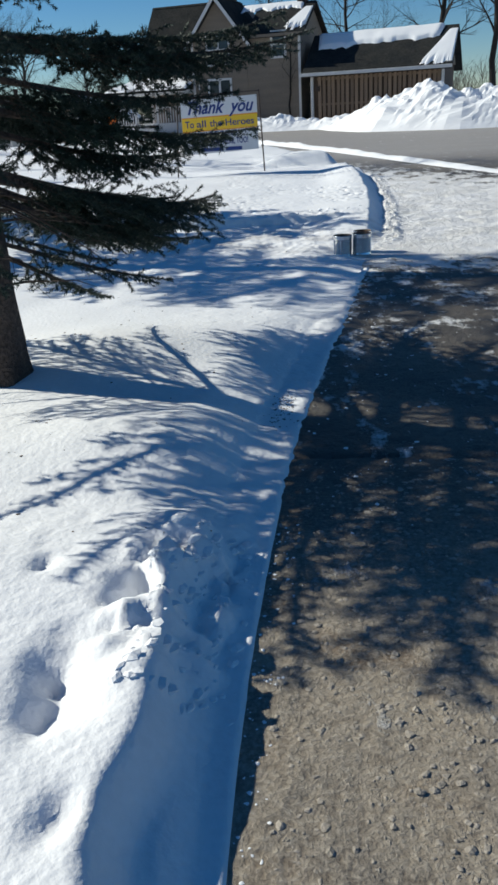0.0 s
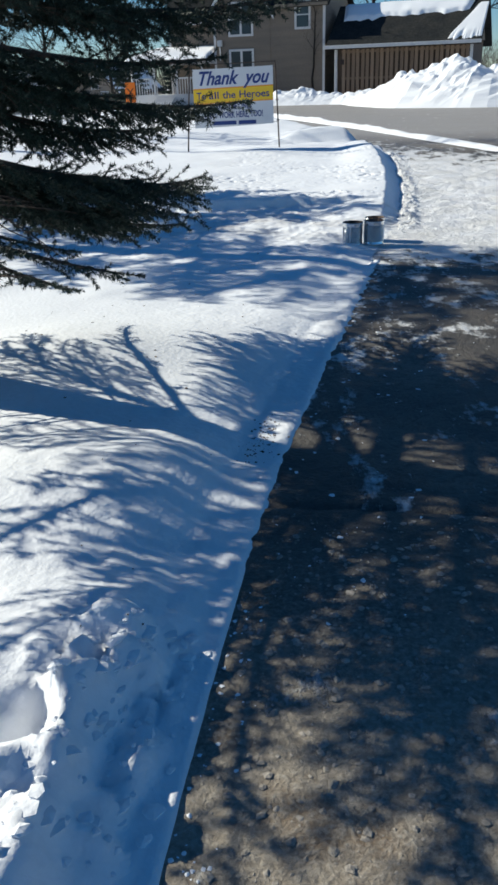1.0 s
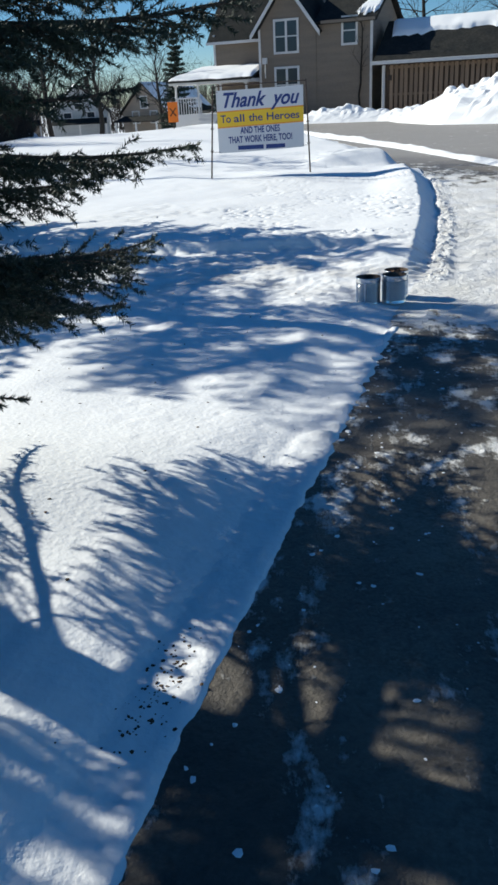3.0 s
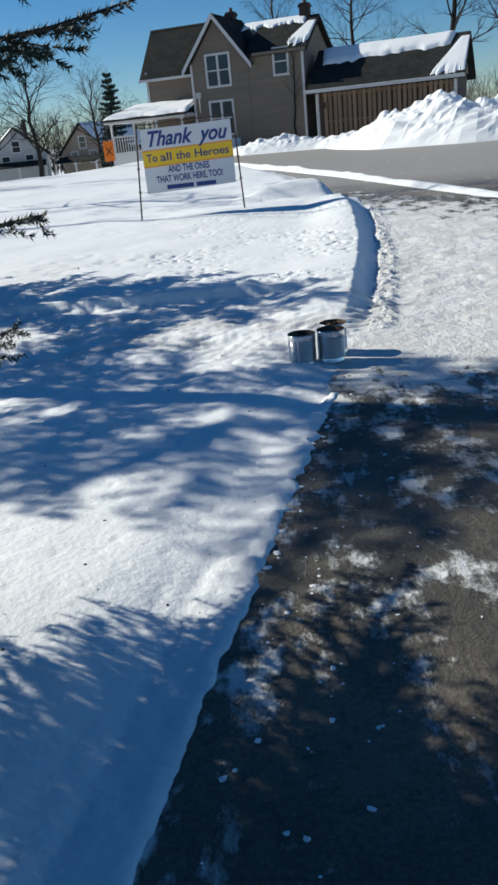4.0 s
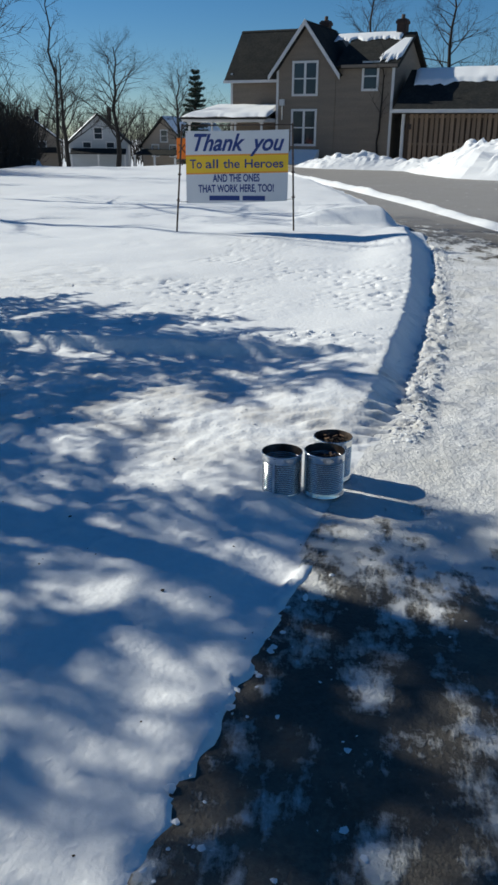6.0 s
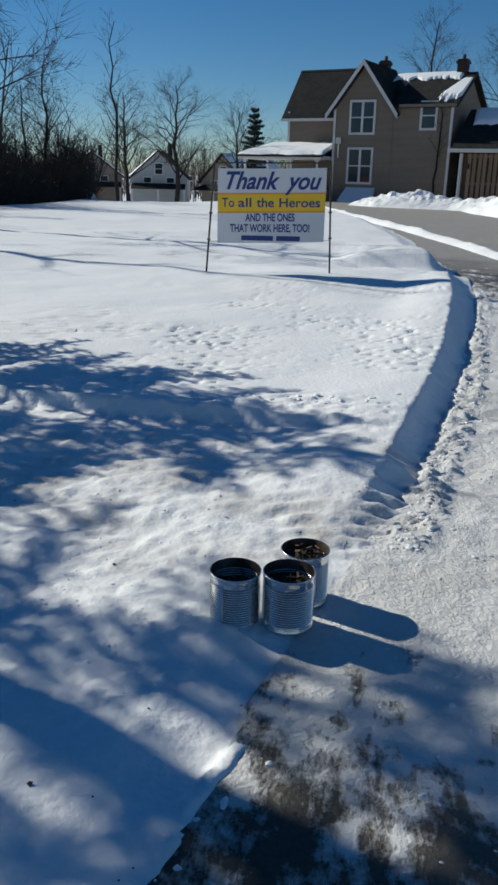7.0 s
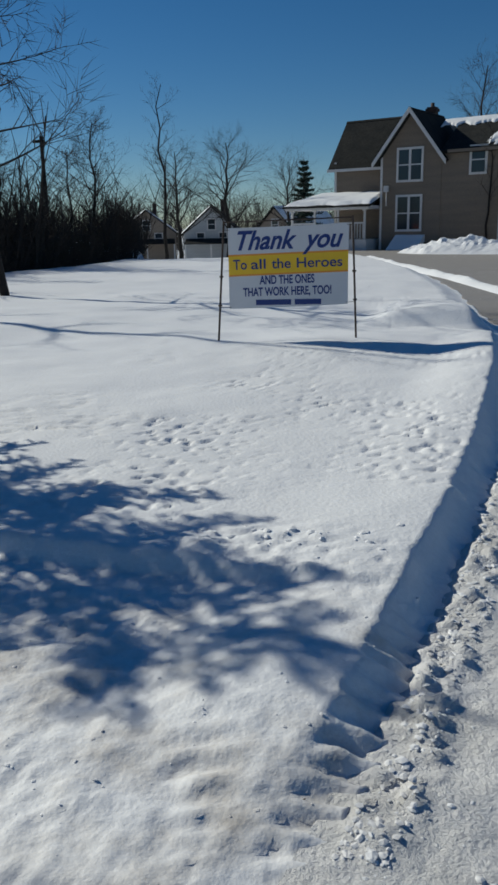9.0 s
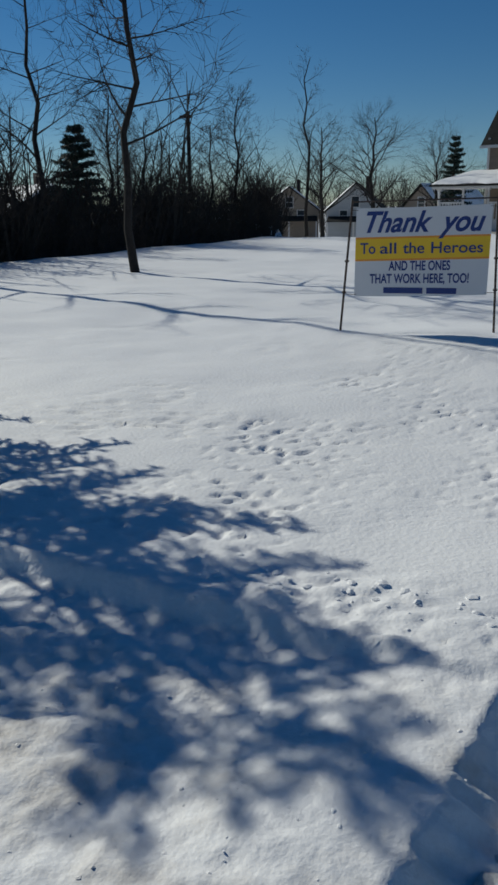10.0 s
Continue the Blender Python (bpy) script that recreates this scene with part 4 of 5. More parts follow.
# ---- tin cans ----
def tin_can(x, y, z, turn, seed, label, fill=0.035):
    R, H = 0.0785, 0.178   # a number-ten food can
    can = thing("tin_can", pose(x, y, z, 0, 0, turn), label, "tin can", "tin cans")
    prof, n = [], 48
    prof.append((R - 0.004, 0.0))
    prof.append((R + 0.001, 0.0015))
    prof.append((R + 0.001, 0.006))
    prof.append((R - 0.001, 0.009))
    zz = 0.022
    prof.append((R - 0.001, zz))
    while zz < 0.140:
        prof += [(R - 0.0024 + 0.0017 * math.cos(math.pi * k / 3), zz + 0.0013 * k) for k in range(1, 7)]
        zz += 0.0078
    prof += [(R - 0.001, 0.168), (R - 0.001, 0.172), (R + 0.0015, 0.1735), (R + 0.0015, 0.177), (R - 0.0008, H)]
    V = [(r * math.cos(2 * math.pi * k / n), r * math.sin(2 * math.pi * k / n), h) for r, h in prof for k in range(n)]
    F = [(i * n + k, i * n + (k + 1) % n, (i + 1) * n + (k + 1) % n, (i + 1) * n + k) for i in range(len(prof) - 1) for k in range(n)]
    wall = mesh_part("wall", V, F, TIN, can, "ribbed tinned-steel wall", smooth=True)
    inner = [(R - 0.0008, H), (R - 0.003, 0.172), (R - 0.0035, 0.006)]
    V = [(r * math.cos(2 * math.pi * k / n), r * math.sin(2 * math.pi * k / n), h) for r, h in inner for k in range(n)]
    F = [(i * n + k, (i + 1) * n + k, (i + 1) * n + (k + 1) % n, i * n + (k + 1) % n)[::-1] for i in range(2) for k in range(n)]
    mesh_part("lining", V, F, TIN_IN, can, "stained inside", smooth=True)
    bm = bmesh.new()
    bmesh.ops.create_cone(bm, cap_ends=True, segments=48, radius1=R - 0.004, radius2=R - 0.004, depth=0.004, matrix=Matrix.Translation((0, 0, 0.006)))
    part("base", bm, TIN, can)
    bm = bmesh.new()
    box(bm, R - 0.0025, R + 0.0006, -0.005, 0.005, 0.008, 0.170)
    part("seam", bm, TIN, can, "welded side seam")
    rng = random.Random(seed)
    rr = np.linspace(0.0, R - 0.0045, 10)
    V = [(r * math.cos(2 * math.pi * k / 32), r * math.sin(2 * math.pi * k / 32), H - fill - 0.012 + 0.012 * noise.noise((r * 60, k * 0.7, seed)) + (0.012 * (1 - r / R))) for r in rr for k in range(32)]
    F = [(i * 32 + k, i * 32 + (k + 1) % 32, (i + 1) * 32 + (k + 1) % 32, (i + 1) * 32 + k) for i in range(9) for k in range(32)]
    mesh_part("litter", V, F, SOIL, can, "dark ash and litter filling")
    for k in range(10):
        a, r = rng.uniform(0, 6.28), R * math.sqrt(rng.random()) * 0.75
        bm = bmesh.new()
        box(bm, -0.5, 0.5, -0.5, 0.5, -0.5, 0.5)
        c = part("chip", bm, CHIP, can)
        c.matrix_local = Matrix.Translation((r * math.cos(a), r * math.sin(a), H - fill + rng.uniform(-0.004, 0.012))) @ pose(0, 0, 0, rng.uniform(-30, 30), rng.uniform(-30, 30), rng.uniform(0, 360)) @ Matrix.Diagonal((rng.uniform(0.010, 0.028), rng.uniform(0.003, 0.007), rng.uniform(0.003, 0.006), 1))
    return can


tin_can(0.892, 7.150, 0.002, 250, 1, "large open ribbed tin can holding dark litter on trodden snow", 0.05)
tin_can(1.056, 7.160, 0.010, 200, 2, "large open ribbed tin can full of dark litter and chips", 0.03)
tin_can(1.088, 7.335, 0.004, 300, 3, "large open ribbed tin can full of brown litter behind two others", 0.02)


# ---- sign ----
def lettering(name, text, size, x, z, parent, shear=0.0, bold=0.0, width=None, spacing=1.0):
    cu = bpy.data.curves.new(name, "FONT")
    cu.body, cu.size, cu.align_x, cu.shear, cu.offset, cu.space_character = text, size, "CENTER", shear, bold, spacing
    cu.extrude = 0.0004
    tmp = new("tmp", cu)
    me = bpy.data.meshes.new_from_object(tmp.evaluated_get(bpy.context.evaluated_depsgraph_get()))
    bpy.data.objects.remove(tmp)
    xs = [v.co.x for v in me.vertices]
    k = width / (max(xs) - min(xs)) if width else 1
    for v in me.vertices:
        v.co = Vector((x + v.co.x * k, -0.0055 - v.co.z, z + v.co.y))
    me.materials.clear()
    me.materials.append(INK)
    ob = new(name, me)
    ob.parent = parent
    return ob


def yard_sign():
    sign = thing("yard_sign", pose(-0.2, 15.26, 0, 0, 0, 11.7), "white and yellow thank-you banner on two steel posts", "sign")
    back = sign.matrix_world.inverted()

    def L(v):
        return back @ Vector(v)

    tl, tr = L((-0.90, 15.12, 1.46)), L((0.50, 15.41, 1.49))
    for name, a, b in (("post", L((-1.012, 15.10, -0.15)), tl), ("post", L((0.559, 15.46, -0.1)), tr)):
        p = part(name, tube(bmesh.new(), a, b, 0.012, n=8), IRON, sign, "thin dark steel post")
        for f in (0.42, 0.62):
            c = part("clip", tube(bmesh.new(), a.lerp(b, f) + Vector((-0.022, 0, 0)), a.lerp(b, f) + Vector((0.022, 0, 0)), 0.010, n=6), IRON, p)
    part("top_rail", tube(bmesh.new(), tl + Vector((0, 0, -0.02)), tr + Vector((0, 0, -0.02)), 0.008, n=8), IRON, sign)
    # banner: a thin, slightly slack sheet
    x0, x1, z0, z1 = -0.672, 0.672, 0.505, 1.395
    nx, nz = 29, 19
    X, Z = np.meshgrid(np.linspace(x0, x1, nx), np.linspace(z0, z1, nz))
    Z = Z + 0.022 * (X / x1) * 0.8 - 0.006 * (1 - (X / x1) ** 2)
    Y = np.zeros_like(X)
    front = np.stack([X, Y - 0.003, Z], -1).reshape(-1, 3)
    rear = np.stack([X, Y + 0.003, Z], -1).reshape(-1, 3)
    f = grid_faces(nx, nz)
    banner = mesh_part("banner", np.concatenate([front, rear]), np.concatenate([f, f[:, ::-1] + nx * nz]), VINYL, sign, "white vinyl banner with blue lettering")
    for name, a, b, mat in (("stripe", 0.885, 1.085, YELLOW), ("stripe_edge", 1.085, 1.105, ORANGE_EDGE), ("stripe_edge", 0.865, 0.885, ORANGE_EDGE)):
        q = bmesh.new()
        slab(q, (x0, -0.0036, a - 0.018), (x1, -0.0036, a + 0.018), (x1, -0.0036, b + 0.018), (x0, -0.0036, b - 0.018), 0.0005)
        part(name, q, mat, banner)
    for ob in (lettering("script_line", "Thank  you", 0.29, 0, 1.150, banner, shear=0.38, bold=0.007, width=1.18),
               lettering("word", "To", 0.155, -0.525, 0.935, banner, bold=0.002, width=0.155),
               lettering("word", "all", 0.155, -0.315, 0.935, banner, bold=0.002, width=0.165),
               lettering("word", "the", 0.155, -0.06, 0.935, banner, bold=0.002, width=0.215),
               lettering("word", "Heroes", 0.155, 0.365, 0.935, banner, bold=0.002, width=0.51),
               lettering("ones_line", "AND THE ONES", 0.132, 0, 0.765, banner, bold=0.0035, width=0.62),
               lettering("work_line", "THAT WORK HERE, TOO!", 0.132, 0, 0.635, banner, bold=0.0035, width=1.0)):
        ob.rotation_euler = (0, radians(-1.0), 0)
    for x, w in ((-0.17, 0.40), (0.22, 0.30)):
        q = bmesh.new()
        box(q, x - w / 2, x + w / 2, -0.0065, -0.004, 0.525, 0.585)
        part("name_bar", q, INK, banner, "dark blue bar")
    for x in (x0 + 0.02, x1 - 0.02):
        for z in (z0 + 0.02, z1 - 0.02):
            z = z + 0.018 * x / x1
            end = tl if x < 0 else tr
            foot = L((-1.012, 15.10, 0)) if x < 0 else L((0.559, 15.46, 0))
            t = z / end.z
            q = tube(bmesh.new(), (x, -0.004, z), foot.lerp(end, min(t, 1)), 0.003, n=5)
            part("tie", q, IRON, sign)


yard_sign()


# ---- buildings ----
def window(parent, x, z0, w, h, y, sashes=2):
    """A double-hung pair: frame, mullion, panes."""
    win = new("window")
    win.parent = parent
    bm = bmesh.new()
    t = 0.11
    for a in ((x - t, x + w + t, z0 - t, z0), (x - t, x + w + t, z0 + h, z0 + h + t), (x - t, x, z0, z0 + h), (x + w, x + w + t, z0, z0 + h)):
        box(bm, a[0], a[1], y - 0.06, y + 0.04, a[2], a[3])
    for k in range(1, sashes):
        c = x + w * k / sashes
        box(bm, c - 0.06, c + 0.06, y - 0.05, y + 0.04, z0, z0 + h)
    me_frame = part("window_frame", bm, TRIM, win)
    for k in range(sashes):
        a, b = x + w * k / sashes + (0.06 if k else 0), x + w * (k + 1) / sashes - (0.06 if k < sashes - 1 else 0)
        bm = bmesh.new()
        box(bm, a, b, y - 0.035, y - 0.005, z0 + h * 0.5 - 0.03, z0 + h * 0.5 + 0.03)
        part("sash_bar", bm, TRIM, win)
        for lo, hi in ((z0, z0 + h * 0.5 - 0.03), (z0 + h * 0.5 + 0.03, z0 + h)):
            bm = bmesh.new()
            box(bm, a, b, y - 0.02, y - 0.008, lo, hi)
            part("pane", bm, GLASS, win)
        bm = bmesh.new()
        box(bm, a, b, y - 0.006, y + 0.004, z0 + h * 0.02, z0 + h)
        part("blind", bm, CURTAIN, win)
    return win


def wall_box(name, parent, x0, x1, y0, y1, z0, z1, mat):
    bm = bmesh.new()
    box(bm, x0, x1, y0, y1, z0, z1)
    return part(name, bm, mat, parent)


def gable_roof_x(name, parent, x0, x1, y0, y1, ze, zr, over=0.3, mat=None, thick=0.16):
    """Two slopes with the ridge along x."""
    ym = (y0 + y1) / 2
    k = (zr - ze) / (ym - y0)
    bm = bmesh.new()
    slab(bm, (x0 - over, y0 - over, ze - k * over), (x1 + over, y0 - over, ze - k * over), (x1 + over, ym, zr), (x0 - over, ym, zr), thick)
    slab(bm, (x0 - over, ym, zr), (x1 + over, ym, zr), (x1 + over, y1 + over, ze - k * over), (x0 - over, y1 + over, ze - k * over), thick)
    return part(name, bm, mat or SHINGLE, parent)


def roof_snow(parent, a, b, c, d, thick, seed, ragged=0.25):
    """Snow lying on a slope between corners a b (low) and c d (high), with a ragged lower border."""
    a, b, c, d = (np.array(v, float) for v in (a, b, c, d))
    n, m = 60, 14
    V = []
    for i in range(m):
        for j in range(n):
            s, t = j / (n - 1), i / (m - 1)
            low = ragged * (0.5 + 0.5 * vnoise(np.array([s * 5.0]), np.array([0.3]), 0.6, seed)[0] + 0.25 * vnoise(np.array([s * 5.0]), np.array([0.3]), 0.17, seed + 1)[0])
            t2 = low + (1 - low) * t
            p = (a * (1 - s) + b * s) * (1 - t2) + (d * (1 - s) + c * s) * t2
            edge = min(1, i / 2, (m - 1 - i) / 1.5, j / 2, (n - 1 - j) / 2)
            V.append(p + (0, 0, 0.012 + thick * edge ** 0.5 * (1 + 0.2 * vnoise(np.array([p[0]]), np.array([p[1]]), 0.5, seed)[0])))
    return mesh_part("roof_snow", V, grid_faces(n, m), SNOW, parent, "lying snow", smooth=True)


def main_house():
    H = thing("house", pose(-2.04, 50.0, 0.0, 0, 0, -20), "taupe two-storey house with dark gabled roofs, white trim and a porch", "house")
    # front gable wing
    bm = bmesh.new()
    prism(bm, [(0, -0.3), (3.25, -0.3), (3.25, 4.65), (1.62, 6.75), (0, 4.65)], 0.0, 5.6)
    part("wall", bm, SIDING, H, "taupe front gable wall")
    wall_box("wall", H, 3.25, 6.25, 0.03, 5.6, -0.3, 4.85, SIDING)
    bm = bmesh.new()
    prism(bm, [(0.03, 4.85), (5.6, 4.85), (2.8, 6.40)], 0, 0.2)
    q = part("wall", bm, SIDING, H, "taupe end gable")
    q.matrix_local = Matrix(((0, 1, 0, 6.05), (1, 0, 0, 0), (0, 0, 1, 0), (0, 0, 0, 1)))
    wall_box("wall", H, -3.3, 0.0, 1.2, 5.2, -0.3, 4.5, SIDING)
    # roofs
    gable_roof_x("roof", H, -3.3, 1.4, 1.2, 5.2, 4.55, 6.9)
    gable_roof_x("roof", H, 3.5, 6.25, 0.03, 5.6, 4.87, 6.45, over=0.28)
    for sx in (-1, 1):
        bm = bmesh.new()
        e = 1.62 + sx * 1.98
        ze = 6.75 - 1.98 * (2.1 / 1.62)
        pts = [(e, -0.35, ze + 0.1), (1.62, -0.35, 6.85), (1.62, 4.2, 6.85), (e, 4.2, ze + 0.1)]
        slab(bm, *(pts if sx > 0 else pts), 0.0 + 0.14 * (1 if sx > 0 else -1) * -1)
        part("roof", bm, SHINGLE, H)
        bm = bmesh.new()
        dz = 0.24
        slab(bm, (e, -0.40, ze + 0.12 - dz), (1.62, -0.40, 6.86 - dz), (1.62, -0.40, 6.88), (e, -0.40, ze + 0.13), 0.05)
        part("bargeboard", bm, TRIM, H, "white bargeboard")
    bm = bmesh.new()
    box(bm, -3.6, -0.02, 0.82, 0.9, 4.08, 4.22)
    part("fascia", bm, TRIM, H)
    bm = bmesh.new()
    box(bm, 3.62, 6.5, -0.32, -0.25, 4.60, 4.74)
    part("fascia", bm, SIDING, H)
    for x, y in ((-0.02, -0.03), (-3.32, 1.17), (6.18, -0.01)):
        bm = bmesh.new()
        box(bm, x, x + 0.12, y, y + 0.12, -0.3, 4.6)
        part("corner_board", bm, TRIM, H)
    window(H, 0.98, 3.45, 1.22, 1.45, 0.0)
    window(H, 0.98, 1.02, 1.22, 1.60, 0.0)
    window(H, 4.75, 3.65, 0.66, 1.15, 0.03, 1)
    # chimneys
    for x, y, z0, z1, r in ((1.25, 3.6, 6.0, 7.25, 0.24), (5.75, 2.8, 6.0, 7.05, 0.25)):
        bm = bmesh.new()
        box(bm, x - r, x + r, y - r, y + r, z0, z1, 0.01)
        box(bm, x - r - 0.05, x + r + 0.05, y - r - 0.05, y + r + 0.05, z1 - 0.22, z1 - 0.08)
        ch = part("chimney", bm, BRICK, H, "dark brick chimney")
        bm = bmesh.new()
        tube(bm, (x, y, z1), (x, y, z1 + 0.22), 0.11, 0.09, 10)
        part("flue", bm, IRON, ch)
    # electric meter pipe
    bm = bmesh.new()
    tube(bm, (0.35, -0.06, 2.2), (0.35, -0.06, 3.2), 0.03, n=6)
    box(bm, 0.22, 0.48, -0.16, -0.02, 2.9, 3.2)
    part("meter_box", bm, TRIM, H)
    # snow on the roofs
    kk = (6.45 - 4.87) / 2.77
    roof_snow(H, (2.3, 1.9, 4.87 + kk * 1.87), (5.9, 1.9, 4.87 + kk * 1.87), (5.9, 2.75, 6.43), (2.3, 2.75, 6.43), 0.10, 4, 0.6)
    roof_snow(H, (5.2, 0.0, 4.87), (6.5, -0.2, 4.75), (6.5, 2.2, 6.1), (6.2, 2.2, 6.1), 0.12, 9, 0.3)
    # porch
    zd = 0.55
    bm = bmesh.new()
    box(bm, -4.9, -0.3, -1.0, 1.25, -0.2, zd)
    part("porch_deck", bm, TRIM, H, "white skirted porch deck")
    bm = bmesh.new()
    box(bm, -5.1, -0.1, -1.2, 1.3, 2.08, 2.26, 0.01)
    part("porch_eave", bm, TRIM, H)
    a, b, c, d = (-5.2, -1.3, 2.27), (0.0, -1.3, 2.27), (-0.2, 1.3, 2.95), (-4.0, 1.3, 2.95)
    bm = bmesh.new()
    slab(bm, a, b, c, d, 0.08)
    slab(bm, (-5.2, 1.3, 2.27), a, d, (-4.0, 1.3, 2.95), 0.08)
    part("porch_roof", bm, SHINGLE, H)
    roof_snow(H, a, b, c, d, 0.14, 17, 0.08)
    for x in (-4.8, -3.4, -2.0, -0.45):
        bm = bmesh.new()
        tube(bm, (x, -0.9, zd), (x, -0.9, 2.1), 0.07, 0.06, 10)
        box(bm, x - 0.1, x + 0.1, -1.0, -0.8, 2.0, 2.1)
        part("porch_column", bm, TRIM, H)
    for x in np.arange(-4.7, -0.5, 0.16):
        if -3.2 < x < -2.2:
            continue
        bm = bmesh.new()
        box(bm, x - 0.02, x + 0.02, -0.92, -0.88, zd, zd + 0.8)
        part("baluster", bm, TRIM, H)
    for x0, x1 in ((-4.75, -3.4), (-2.0, -0.45)):
        bm = bmesh.new()
        box(bm, x0, x1, -0.95, -0.85, zd + 0.8, zd + 0.88)
        part("handrail", bm, TRIM, H)
    for k in range(3):
        bm = bmesh.new()
        box(bm, -3.3, -2.1, -1.0 - 0.28 * (k + 1), -1.0 - 0.28 * k, -0.2, zd - 0.18 * (k + 1))
        part("step", bm, TRIM, H)
    bm = bmesh.new()
    box(bm, -3.1, -2.25, 1.22, 1.28, zd, zd + 1.5)
    part("door", bm, CURTAIN, H, "pale porch door")
    window(H, -1.6, 1.1, 0.9, 0.9, 1.27, 2)
    # sloped cellar hatch under the lower window
    bm = bmesh.new()
    slab(bm, (0.9, -1.2, 0.05), (2.5, -1.2, 0.05), (2.5, -0.02, 0.75), (0.9, -0.02, 0.75), 0.3)
    part("cellar_hatch", bm, SNOW, H, "snow-covered cellar hatch")


main_house()


def carport():
    C = thing("carport", pose(4.33, 47.0, 0.0, 0, 0, -20), "brown board-walled carport with a snowy dark roof behind a snow heap", "carport")
    S, ze, zr, D = 7.0, 2.86, 4.62, 5.2
    # backing wall, its dark colour standing for shade between the slats
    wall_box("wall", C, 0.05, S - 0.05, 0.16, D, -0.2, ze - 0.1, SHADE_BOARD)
    bm = bmesh.new()
    prism(bm, [(0.1, ze - 0.1), (D, ze - 0.1), (D / 2, zr - 0.15)], 0, 0.15)
    q = part("wall", bm, SIDING, C, "end gable")
    q.matrix_local = Matrix(((0, 1, 0, S - 0.1), (1, 0, 0, 0), (0, 0, 1, 0), (0, 0, 0, 1)))
    gable_roof_x("roof", C, 0, S, 0, D, ze, zr, over=0.4)
    for z in (1.1, 2.35):
        bm = bmesh.new()
        box(bm, 0.35, S - 0.1, 0.09, 0.15, z - 0.06, z + 0.06)
        part("rail", bm, FENCE, C)
    slat_bm = bmesh.new()
    box(slat_bm, -0.085, 0.085, 0.04, 0.085, 0.0, 2.62, 0.006)
    me = bpy.data.meshes.new("slat")
    slat_bm.to_mesh(me)
    slat_bm.free()
    me.materials.append(FENCE)
    n = 26
    for k in range(n):
        s = new("slat", me)
        s.parent = C
        s.location = (0.48 + (S - 0.72) * k / (n - 1), 0, 0)
        s.rotation_euler = (0, radians(0.5 * math.sin(k * 3.7)), 0)
    for x in (0.0, S - 0.14):
        bm = bmesh.new()
        box(bm, x, x + 0.14, -0.02, 0.12, -0.2, ze - 0.1, 0.008)
        part("corner_post", bm, TRIM, C)
    bm = bmesh.new()
    box(bm, -0.45, S + 0.42, -0.50, -0.42, ze - 0.36, ze - 0.20, 0.01)
    part("gutter", bm, TRIM, C, "white gutter")
    rb = bmesh.new()
    box(rb, -0.05, 0.05, -0.38, 0.06, ze - 0.30, ze - 0.17)
    me = bpy.data.meshes.new("rafter_tail")
    rb.to_mesh(me)
    rb.free()
    me.materials.append(TRIM)
    for k in range(22):
        s = new("rafter_tail", me)
        s.parent = C
        s.location = (0.2 + (S - 0.3) * k / 21, 0, -0.06)
    k = (zr - ze) / (D / 2)
    roof_snow(C, (0.15, 1.15, ze + 1.15 * k), (S - 0.6, 1.5, ze + 1.5 * k), (S - 0.3, 2.58, zr), (-0.1, 2.58, zr), 0.16, 31, 0.35)
    roof_snow(C, (S - 1.3, -0.3, ze - 0.3 * k), (S + 0.38, -0.3, ze - 0.3 * k), (S + 0.38, 2.3, ze + 2.3 * k), (S + 0.1, 2.3, ze + 2.3 * k), 0.12, 33, 0.15)
    bm = bmesh.new()
    box(bm, 0.30, 0.50, -0.10, 0.02, 1.75, 2.0, 0.01)
    part("wall_lamp", bm, IRON, C, "small dark wall lamp")


carport()


def far_house(x, y, z, turn, w, d, ze, zr, mat, label, seed):
    H = thing("far_house", pose(x, y, z, 0, 0, turn), label, "house", "far houses")
    bm = bmesh.new()
    prism(bm, [(0, -0.3), (w, -0.3), (w, ze), (w / 2, zr), (0, ze)], 0, d)
    part("wall", bm, mat, H)
    k = (zr - ze) / (w / 2)
    for sx in (0, 1):
        o = -0.35 if sx == 0 else w + 0.35
        bm = bmesh.new()
        a, b, c, e = (o, -0.35, ze - 0.35 * k + 0.08), (o, d + 0.3, ze - 0.35 * k + 0.08), (w / 2, d + 0.3, zr + 0.08), (w / 2, -0.35, zr + 0.08)
        slab(bm, a, b, c, e, -0.14 if sx == 0 else 0.14)
        part("roof", bm, SHINGLE, H)
        if sx == 0 or seed % 2:
            roof_snow(H, a, b, c, e, 0.16, seed, 0.3)
    for cx, cz in ((w * 0.3, ze - 1.2), (w * 0.7, ze - 1.2), (w * 0.5, ze + 0.3)):
        window(H, cx - 0.4, cz, 0.8, 1.1, -0.01, 1)
    bm = bmesh.new()
    slab(bm, (0.2, -2.0, 2.2), (w - 0.2, -2.0, 2.2), (w - 0.2, 0, 2.7), (0.2, 0, 2.7), 0.1)
    part("porch_roof", bm, SHINGLE, H)
    for px in (0.3, w * 0.5, w - 0.3):
        bm = bmesh.new()
        box(bm, px - 0.08, px + 0.08, -1.9, -1.74, -0.3, 2.2)
        part("porch_post", bm, TRIM, H)
    bm = bmesh.new()
    box(bm, w * 0.5 + 0.8, w * 0.5 + 1.3, d * 0.5, d * 0.5 + 0.5, zr - 1, zr + 0.9)
    part("chimney", bm, BRICK, H)


